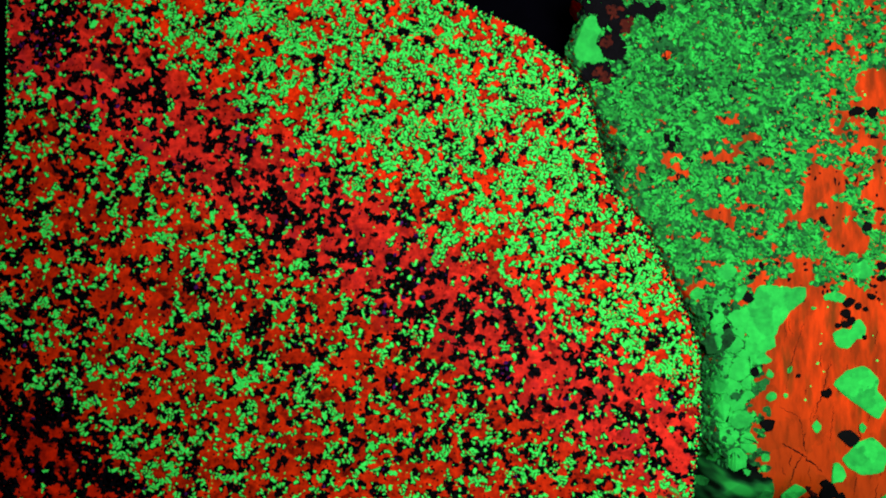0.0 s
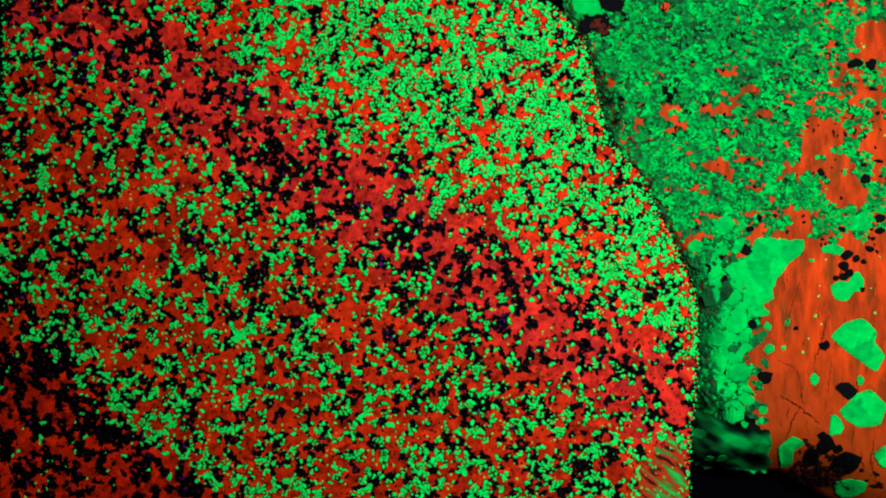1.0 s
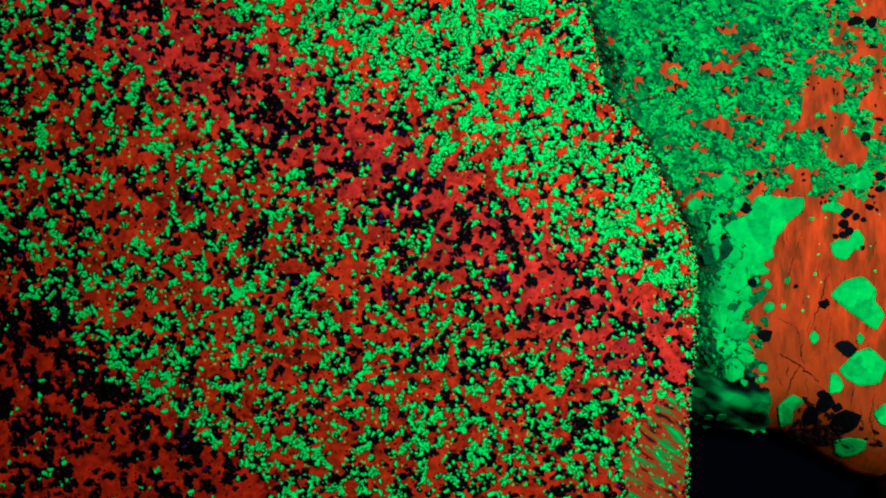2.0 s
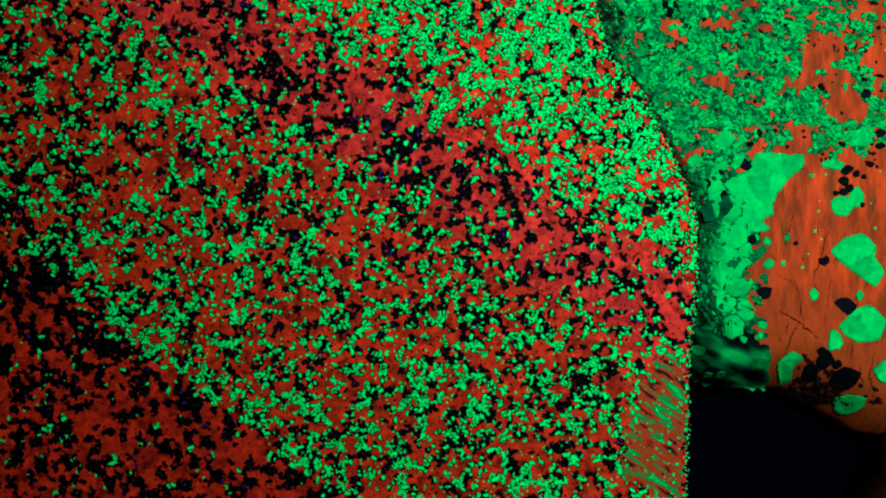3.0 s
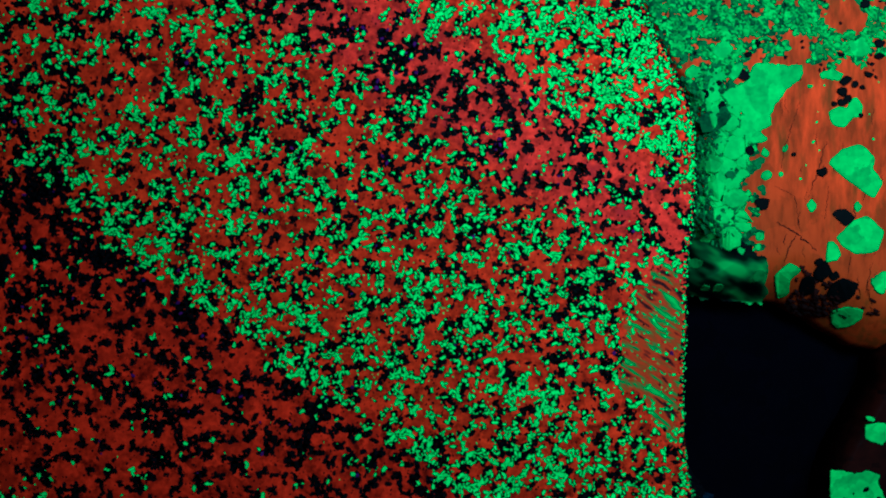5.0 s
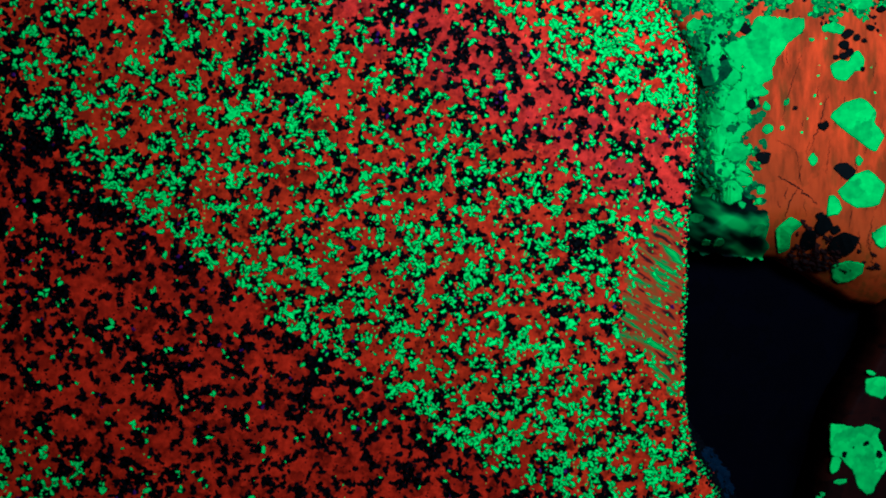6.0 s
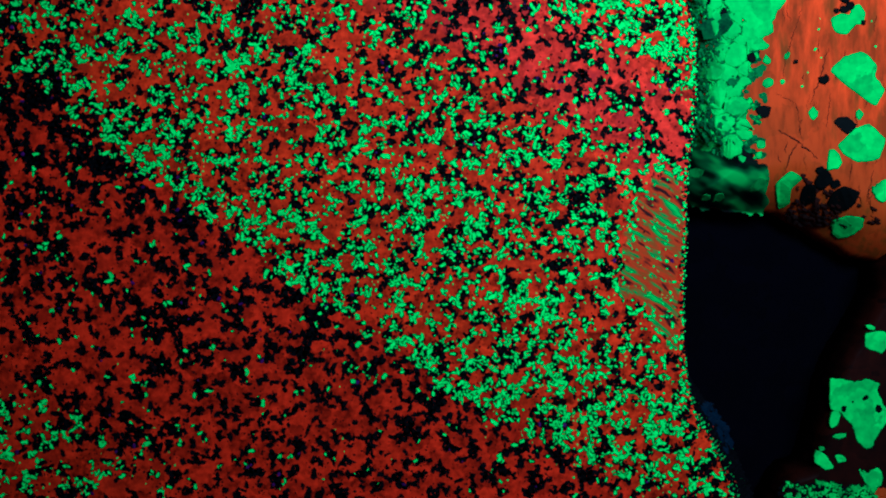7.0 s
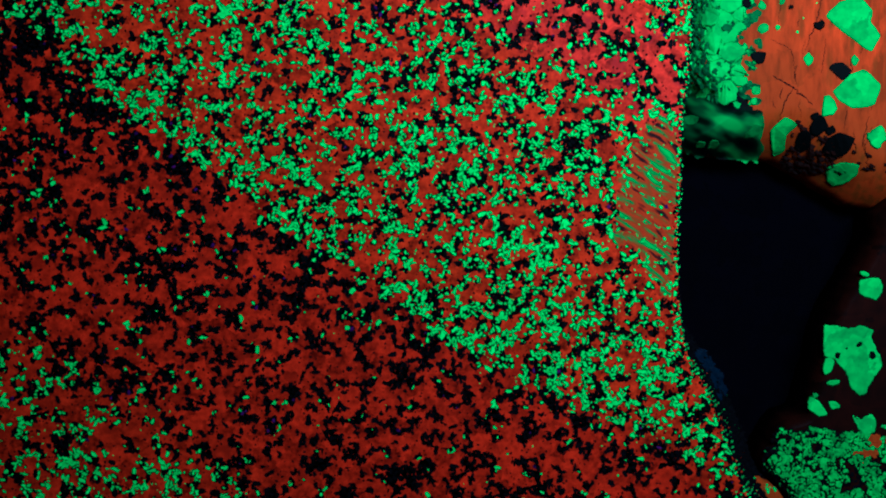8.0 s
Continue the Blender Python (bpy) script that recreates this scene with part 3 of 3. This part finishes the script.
scatter("dark_matrix", x[under], y[under], coarse_height(x[under], y[under]), rng.uniform(0.48, 0.75, under.sum()), DEEP, coarse, "dark green matrix between the grains", height=0.03, sides=6, seed=73)
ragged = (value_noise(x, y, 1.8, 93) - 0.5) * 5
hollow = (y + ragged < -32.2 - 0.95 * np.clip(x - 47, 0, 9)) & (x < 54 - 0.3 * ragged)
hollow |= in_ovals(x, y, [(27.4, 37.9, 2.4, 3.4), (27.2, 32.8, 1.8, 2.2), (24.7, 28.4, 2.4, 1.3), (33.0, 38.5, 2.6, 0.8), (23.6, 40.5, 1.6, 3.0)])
# Dark matrix by the seam, which also paints the slab's shade there.
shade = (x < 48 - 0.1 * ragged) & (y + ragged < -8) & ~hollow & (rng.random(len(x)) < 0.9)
scatter("shaded_matrix", x[shade], y[shade], coarse_height(x[shade], y[shade]), rng.uniform(0.5, 0.85, shade.sum()), DEEP, coarse, "dark green matrix with the slab's shade painted in", height=0.05, sides=6, seed=88)
high = hollow & (y > 0)
scatter("black_matrix", x[high], y[high], coarse_height(x[high], y[high]) + 0.12, rng.uniform(0.65, 0.95, high.sum()), BLACK, coarse, "black matrix in the broken corner", height=0.01, sides=7, seed=78)
hit &= ~hollow | ((rng.random(len(x)) < 0.12) & (y > 0))
z = coarse_height(x[hit], y[hit])
murk = in_ovals(x, y, [(28.0, 38.3, 1.2, 1.2), (29.5, 36.0, 1.0, 0.7), (26.0, 33.2, 0.8, 0.9), (25.5, 28.2, 1.4, 0.8)])
scatter("maroon_grains", x[murk], y[murk], TOP + 0.1, rng.uniform(0.4, 0.6, murk.sum()), DIM_RED, coarse, "dim maroon grains", height=0.06, sides=6, seed=79)
lit = rng.random(hit.sum()) < np.interp(y[hit], [-20, -5, 12, 24], [0.5, 0.86, 0.84, 0.74])
broken = np.clip(rng.normal(0.98, 0.16, lit.sum()), 0.5, 1.25)[:, None]
mosaic_part("green_mass", x[hit][lit], y[hit][lit], z[lit] + 0.02 + 0.06 * rng.random(lit.sum()), reach[hit][lit] * 1.12 * broken, turn[hit][lit], GREEN_MASS, coarse, "fine-grained green willemite mass", height=0.07, bevel=0.05)
veins = (y > 10) & (x < 70) & (rng.random(len(x)) < 0.13) & (value_noise(x, y, 4, 95) > 0.42)
scatter("vein_mottling", x[veins], y[veins], TOP + 0.10, rng.uniform(0.18, 0.40, veins.sum()), BLACK, coarse, "thin black veins in the green mass", height=0.04, aspect=(1.3, 2.4), sides=7, seed=96)
# Shade of the rounded rim, painted as maroon grains denser toward the edge.
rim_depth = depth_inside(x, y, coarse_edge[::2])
rim_shade = (y < -36) & (x > 58) & (x < 80) & (rng.random(len(x)) < 1.3 * np.clip(1 - rim_depth / 8.0, 0, 1)) & (value_noise(x, y, 1.6, 99) > 0.2)
scatter("rim_shade_grains", x[rim_shade], y[rim_shade], coarse_height(x[rim_shade], y[rim_shade]), rng.uniform(0.25, 0.80, rim_shade.sum()), MAROON, coarse, "dark grains that paint the shade along the rim", height=0.03, sides=7, seed=100)
loose = (rng.random(len(x)) < 0.012) & ~hit & (y > -30) & (x > 50)
scatter("green_specks", x[loose], y[loose], TOP, rng.uniform(0.12, 0.3, loose.sum()), GREEN, coarse, "tiny green specks", height=0.05, sides=6, seed=76)
speck = (rng.random(len(x)) < 0.05) & ~hit & (y > -9)
scatter("black_specks", x[speck], y[speck], TOP, rng.uniform(0.15, 0.45, speck.sum()), BLACK, coarse, "small black grains", height=0.05, sides=7, seed=77)

# Clouded green sheet; its dark tones paint the shade of the roll-off.
SHADED_RIM = [(41.7, -32.0), (44.5, -31.6), (47.5, -32.6), (50.2, -35.4), (52.4, -37.0), (53.4, -39.6), (53.2, -41.2), (54.6, -42.6), (53.8, -44.9), (52.0, -44.5), (47.5, -43.9), (43.0, -43.6), (40.8, -42.2)]
sheet("shaded_rim", SHADED_RIM, 0.16, lambda px, py: coarse_height(px, py) + 0.26, RIM_GREEN, coarse, "clouded green rim with its shade painted in", ragged=0.9)

# Large crystals of the coarse stone.
CRYSTALS = {
    "hexagon": [(63.7, -33.5), (66.4, -30.9), (68.6, -30.2), (71.1, -32.5), (70.2, -35.6), (66.9, -36.2), (64.6, -34.9)],
    "wedge": [(62.4, -21.7), (64.6, -19.5), (67.6, -18.8), (69.7, -20.9), (69.4, -22.6), (71.0, -24.8), (69.6, -27.2), (67.8, -26.2), (64.7, -23.9)],
    "pair": [(62.3, -13.7), (63.9, -12.8), (65.3, -12.9), (65.7, -11.7), (66.8, -11.3), (67.7, -12.6), (67.5, -14.3), (66.1, -14.6), (64.8, -16.1), (63.0, -15.5)],
    "blade": [(54.3, -39.7), (56.3, -37.6), (58.3, -38.8), (57.0, -40.3), (57.4, -42.8), (56.1, -43.5)],
    "corner": [(23.8, 37.9), (24.8, 37.0), (25.4, 35.2), (24.7, 33.3), (25.6, 31.5), (26.1, 30.1), (23.4, 30.0), (21.5, 30.6), (21.1, 32.9), (21.7, 34.9)],
}
MASSIF = [(46.4, -10.8), (49.0, -8.6), (50.8, -5.8), (54.0, -6.1), (58.1, -6.3), (57.8, -8.6), (55.8, -9.9), (54.0, -12.2), (53.2, -14.0), (53.2, -15.5), (51.7, -16.7), (52.5, -18.0), (50.3, -18.5), (48.5, -17.1), (48.3, -14.4), (49.0, -14.0), (46.7, -12.2)]
for k, corners in enumerate([*CRYSTALS.values(), MASSIF]):
    slab_crystal("green_crystal", corners, TOP, GREEN_BIG, coarse, 200 + k, face=coarse_height, rise=0.16, rough=0.14 if k < 4 else 0.40)
OVALS = [(43.5, -17.1, 2.52, 1.35), (44.0, -14.4, 1.98, 1.26), (42.6, -12.6, 1.62, 1.44), (46.0, -15.5, 1.80, 1.08), (43.0, -22.5, 2.16, 1.80), (43.2, -25.7, 2.34, 1.80), (47.6, -20.7, 1.80, 1.62), (48.4, -24.5, 2.52, 1.62), (49.1, -26.6, 2.34, 1.62), (49.7, -29.3, 1.62, 1.17), (49.7, -32.5, 1.35, 0.99), (43.9, -32.4, 2.34, 1.44), (46.6, -32.9, 1.62, 1.26), (46.4, -30.0, 0.81, 0.72), (51.5, -33.4, 0.72, 0.72)]
OVALS += [(51.1, -35.0, 0.54, 0.63), (48.5, -35.7, 0.54, 0.63), (52.5, -23.6, 0.81, 0.81), (54.8, -23.5, 0.45, 0.45), (52.3, -20.1, 0.63, 0.72), (55.4, -19.4, 0.45, 0.63), (59.7, -28.4, 0.72, 0.90), (67.1, -28.7, 0.54, 0.81), (63.0, -35.9, 1.08, 1.71), (62.6, -7.7, 1.80, 0.81), (67.2, -3.6, 1.98, 1.62), (59.4, -9.5, 0.45, 0.27), (46.8, -6.7, 1.44, 1.26), (45.4, -3.6, 1.44, 1.26)]
OVALS += [(66.4, -46.4, 2.07, 1.89), (70.6, -40.6, 1.62, 1.53), (51.6, -39.7, 1.26, 1.08), (42.1, -37.8, 0.90, 0.90), (43.7, -41.9, 0.54, 0.54), (45.9, -41.9, 0.72, 0.72)]
OVALS = [q for q in OVALS if q[0] > 50.4 or q[1] < -35.2 or q[1] > -6]
bx, by, big_reach, big_turn = mosaic(38, 56, -38, -2, 2.05, 11, 19, uneven=0.26, ragged=0.06)
border = np.interp(by, [-35, -28, -20, -16, -8, -5], [49.5, 51.2, 50.5, 48.0, 46.5, 50.0])
fits = (bx < border) & (by > -34.6) & (by < -5.5) & (depth_inside(bx, by, coarse_edge) > 0.4) & (big_reach.mean(1) > 0.45)
fits &= np.random.default_rng(23).random(len(bx)) < 0.74
for k in np.where(fits)[0]:
    r = np.minimum(big_reach[k] * 1.05, 2.0)
    slab_crystal("green_crystal", list(zip(bx[k] + r * np.cos(big_turn[k]), by[k] + r * np.sin(big_turn[k]))), TOP, GREEN_BIG, coarse, 700 + int(k), face=coarse_height, rise=0.20 + 0.0005 * (k % 60), rough=0.30)
# Crystals low on the left rim take the darker, shaded copy.
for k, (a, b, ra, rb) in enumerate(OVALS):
    slab_crystal("green_crystal", oval(a, b, ra * (1.18 if a < 51 else 1.05), rb * (1.18 if a < 51 else 1.05), 300 + k), TOP, SHADED_BIG if b < -36.5 and a < 54 else GREEN_BIG, coarse, 300 + k, face=coarse_height, rise=(0.34 if b < -34 else 0.13) + 0.004 * k, rough=0.14 if ra < 1.2 else 0.40)
# Dark veins, which deepen the painted shade along the slab.
vx, vy = rng.uniform(41.5, 47.0, 170), rng.uniform(-34, -6, 170)
keep = value_noise(vx, vy, 2.0, 103) > 0.45
vx, vy = vx[keep], vy[keep]
scatter("dark_mottling", vx, vy, coarse_height(vx, vy) + 0.30, np.exp(rng.normal(-1.3, 0.5, len(vx))), DEEP, coarse, "dark veins and painted seam shade between the crystals", height=0.03, aspect=(0.9, 1.6), sides=8, seed=104)
slab_crystal("black_crystal", [(63.0, -29.9), (63.7, -29.1), (65.1, -29.0), (66.6, -30.2), (66.2, -31.1), (65.1, -31.8)], TOP, BLACK_ONE, coarse, 290, rise=0.15)
DARKS = [(48.4, -7.6, 1.35, 0.90), (45.5, -12.9, 0.72, 0.99), (51.8, -28.1, 1.17, 1.08), (61.4, -23.2, 0.90, 0.81), (56.8, -20.3, 0.45, 0.45), (65.0, -8.6, 0.99, 0.81), (66.5, -9.2, 0.54, 0.54), (67.7, -9.7, 0.45, 0.36), (64.6, -10.4, 0.81, 0.72), (65.5, -11.5, 0.72, 0.72), (64.4, -12.2, 0.81, 0.63), (63.2, -12.4, 0.45, 0.45), (67.5, -14.2, 0.45, 0.45), (68.7, -7.7, 0.72, 0.54)]
DARKS += [(51.0, -2.7, 0.54, 0.63), (49.5, -4.5, 0.63, 0.45), (49.8, -19.7, 0.90, 0.81), (66.5, 22.1, 1.26, 0.72), (69.1, 21.9, 0.90, 0.90), (68.1, 3.5, 0.81, 0.81), (67.7, 5.8, 0.45, 0.36), (70.2, 6.4, 0.81, 0.27), (70.5, -2.7, 0.90, 0.72), (70.3, -4.8, 0.81, 0.54), (60.9, 4.6, 0.63, 0.63), (64.2, -4.5, 0.72, 0.36), (42.6, -10.8, 0.81, 0.81), (44.9, -9.0, 0.54, 0.54)]
DARKS += [(59.7, -41.3, 1.17, 1.53), (61.7, -39.0, 1.26, 1.53), (64.9, -41.7, 1.98, 1.98), (63.5, -39.7, 0.72, 0.90), (61.0, -37.4, 0.72, 0.63)]
DARKS += [(36.0, 17.8, 0.63, 0.72), (36.9, 16.9, 0.81, 0.54), (37.6, 17.8, 0.45, 0.63), (36.7, 16.2, 0.54, 0.36), (35.7, 18.4, 0.27, 0.27)]
for k, (a, b, ra, rb) in enumerate(DARKS):
    slab_crystal("black_crystal", oval(a, b, ra * 1.05, rb * 1.05, 400 + k), TOP, BLACK_ONE, coarse, 400 + k, face=coarse_height, rise=0.20 + 0.003 * k, rough=0.12)


def crack(points, width, seed):
    """A dark hairline along a jagged line."""
    gen = np.random.default_rng(seed)
    line = [np.array(points[0], float)]
    for q in points[1:]:
        a, q = line[-1].copy(), np.array(q, float)
        n = max(2, int(np.linalg.norm(q - a) / 0.35))
        for s in range(1, n + 1):
            line.append(a + (q - a) * s / n + gen.normal(0, 0.10, 2) * (s < n))
    line = np.array(line)
    along = np.gradient(line, axis=0)
    side = np.stack([-along[:, 1], along[:, 0]], 1) / (np.linalg.norm(along, axis=1)[:, None] + 1e-9)
    w = width * gen.uniform(0.3, 1.0, len(line)) * np.sin(np.linspace(0.15, 3.0, len(line))) ** 0.5
    lift = coarse_height(line[:, 0], line[:, 1]) + 0.03
    verts = [(*(p + s * u), h) for p, s, u, h in zip(line, side, w, lift)] + [(*(p - s * u), h) for p, s, u, h in zip(line, side, w, lift)]
    n = len(line)
    faces = [[i + n, i + n + 1, i + 1, i] for i in range(n - 1)]
    link_mesh("crack", verts, faces, MAROON, coarse, "dark hairline crack")


crack([(54.1, -31.1), (57.4, -32.9), (60.5, -35.6)], 0.16, 1)
crack([(57.4, -32.9), (56.0, -35.2), (55.2, -38.7)], 0.12, 2)
crack([(62.0, -18.1), (60.6, -23.5), (59.2, -27.1)], 0.10, 3)
crack([(53.8, -25.3), (57.0, -27.0), (57.6, -30.0)], 0.06, 4)
crack([(62.4, -25.3), (61.9, -30.7)], 0.07, 5)
crack([(57.8, -12.0), (55.3, -19.4), (54.8, -23.5)], 0.06, 6)
crack([(66.0, -36.5), (65.5, -39.5)], 0.08, 7)
crack([(69.5, -37.5), (68.6, -41.0), (70.0, -46.0)], 0.10, 8)

gen = np.random.default_rng(31)
for k in range(40):
    px, py = gen.uniform(54, 71), gen.uniform(-42, -10)
    run, tip = gen.uniform(1.2, 3.6), gen.normal(-1.85, 0.3)
    crack([(px, py), (px + 0.5 * run * math.cos(tip), py + 0.5 * run * math.sin(tip)), (px + run * math.cos(tip + 0.2), py + run * math.sin(tip + 0.2))], gen.uniform(0.03, 0.10), 40 + k)

# ---- the dark stone below it ----
DARK = [(78.9, -51.2), (72.4, -52.3), (70.5, -58.4), (67.0, -64.7), (64.1, -70.2), (62.7, -76.5), (61.4, -81.1), (60.1, -85.2), (56.9, -86.6), (54.7, -90.2), (53.5, -93.5), (57.2, -97.8), (62.7, -105.9), (80.0, -107.8), (90.4, -82.1)]
dark_edge = smooth_outline(DARK, 320, 0.3, 15)
murky = thing("dark_stone", "dark maroon rock with scattered green crystals and a green crust", "rock", (70, -80))
stone_body("body", dark_edge, [(1.6, TOP), (0.8, TOP - 0.6), (0.2, TOP - 1.6), (0.0, TOP - 4.0), (0.4, TABLE)], MAROON, murky, "dark maroon matrix")
x, y = sites(52, 92, -108, -84, 0.46, 6)
dd = depth_inside(x, y, dark_edge)
top_line = -86.5 - 2.0 * (value_noise(x, y * 0, 4, 81)) - np.clip(x - 60, 0, 20) * 0.12
keep = (dd > 0.1) & (y < top_line)
x, y, dd = x[keep], y[keep], dd[keep]
red = in_ovals(x, y, [(70.2, -91.5, 2.34, 0.90), (71.9, -89.4, 1.26, 1.26), (66.6, -94.6, 0.54, 0.36)])
patch = ranked(value_noise(x, y, 1.6, 82) + 0.7 * value_noise(x, y, 0.8, 83) + 0.3 * rng.random(len(x)))
z = TOP - np.clip(1 - dd / 1.6, 0, 1) ** 1.7 * 1.8
bed = (patch < 0.9) & ~red
scatter("dark_matrix", x[bed], y[bed], z[bed], rng.uniform(0.4, 0.6, bed.sum()), BLACK, murky, "black matrix of the crust", height=0.03, sides=6, seed=87)
hit = (patch < 0.78) & ~red
scatter("green_crust", x[hit], y[hit], z[hit] + 0.05 * rng.random(hit.sum()), np.exp(rng.normal(-1.32, 0.40, hit.sum())), GREEN_MASS, murky, "granular green crust", height=0.12, seed=84)
scatter("orange_grains", x[red], y[red], z[red], rng.uniform(0.4, 0.6, red.sum()), ORANGE, murky, "orange calcite grains", height=0.06, seed=85)
for k, corners in enumerate((
    [(62.8, -70.8), (64.8, -70.8), (66.6, -71.3), (68.9, -70.8), (70.7, -71.5), (70.5, -72.9), (72.3, -77.0), (70.8, -79.3), (69.4, -82.0), (67.5, -81.1), (66.8, -78.8), (64.4, -76.1), (62.9, -75.6)],
    [(68.5, -63.4), (71.5, -63.2), (72.1, -64.7), (71.1, -66.6), (68.5, -65.6)],
    [(60.9, -82.2), (62.5, -83.4), (63.6, -85.2), (62.2, -85.4), (60.5, -84.0)],
    [(67.6, -85.2), (69.1, -85.9), (70.5, -85.0), (71.4, -86.1), (71.3, -88.0), (69.6, -88.4), (68.5, -87.1)],
)):
    slab_crystal("green_crystal", corners, TOP, GREEN_BIG, murky, 500 + k, rise=0.16, rough=0.30)
for k, (a, b, ra, rb) in enumerate([(63.6, -77.3, 0.99, 1.44), (64.5, -79.9, 1.08, 0.45), (64.6, -83.6, 0.90, 0.63), (61.6, -82.0, 0.45, 0.45), (69.2, -62.5, 0.81, 0.36), (73.1, -87.1, 0.90, 0.36)]):
    slab_crystal("green_crystal", oval(a, b, ra, rb, 520 + k), TOP, GREEN_BIG, murky, 520 + k, rise=0.13)
for k, (a, b, ra, rb) in enumerate([(65.1, -75.6, 0.54, 0.63), (68.5, -73.8, 0.63, 0.45), (70.7, -75.6, 0.63, 0.81), (66.5, -74.4, 0.27, 0.27)]):
    slab_crystal("black_crystal", oval(a, b, ra, rb, 540 + k), TOP, BLACK_ONE, murky, 540 + k, rise=0.22)

# ---- the small orange stone between them ----
SMALL = [(49.4, -94.3), (50.7, -94.2), (53.7, -95.8), (57.2, -99.0), (58.4, -106.2), (53.4, -109.0), (51.4, -100.6)]
small_edge = smooth_outline(SMALL, 120, 0.15, 17)
pebble = thing("small_stone", "small orange glowing stone with a green speckled rim", "rock", (54, -100))
stone_body("body", small_edge, [(0.7, -3.0), (0.2, -3.4), (0.0, -6.0), (0.2, TABLE)], ORANGE, pebble, "orange glowing calcite")
rim = rng.choice(len(small_edge), 70)
ex, ey = (small_edge[rim] + inward(small_edge)[rim] * rng.uniform(0.1, 1.3, 70)[:, None]).T
scatter("green_grains", ex, ey, -3.15, rng.uniform(0.15, 0.42, 70), GREEN, pebble, "green grains along the rim", height=0.2, seed=86)

# ---- single grains of the slab that can be told apart ----
shapes = []
for k in range(12):
    gen = np.random.default_rng(600 + k)
    one = np.ones(1)
    verts, faces = grain_shapes(0 * one, 0 * one, 0 * one, one, one * gen.uniform(0.85, 1.25), 0 * one, one * 0.2, 8, gen)
    me = bpy.data.meshes.new("green_grain")
    me.from_pydata([tuple(q) for q in verts * MM], [], faces)
    me.materials.append(GREEN_ONE)
    darken_rims(me, 8, OLIVE)
    shapes.append(me)
dark_shapes = []
for me in shapes:
    other = me.copy()
    other.materials.clear()
    other.materials.append(BLACK_ONE)
    other.polygons.foreach_set("material_index", [0] * len(other.polygons))
    dark_shapes.append(other)
for k in range(len(solo)):
    ob = new("black_grain", dark_shapes[k % 12])
    attach(ob, slab)
    s = float(sole_r[k]) * 1.1
    ob.matrix_basis = Matrix.LocRotScale((sole_x[k] * MM, sole_y[k] * MM, 0.02 * MM), Euler((0, 0, float(rng.uniform(0, 6.28)))), (s, s, 0.4))
for k in range(len(chosen)):
    ob = new("green_grain", shapes[k % 12])
    attach(ob, slab)
    s = float(chosen_r[k]) * 0.96
    ob.matrix_basis = Matrix.LocRotScale((chosen_x[k] * MM, chosen_y[k] * MM, 0.045 * MM), Euler((0, 0, float(rng.uniform(0, 6.28)))), (s, s, 0.6))
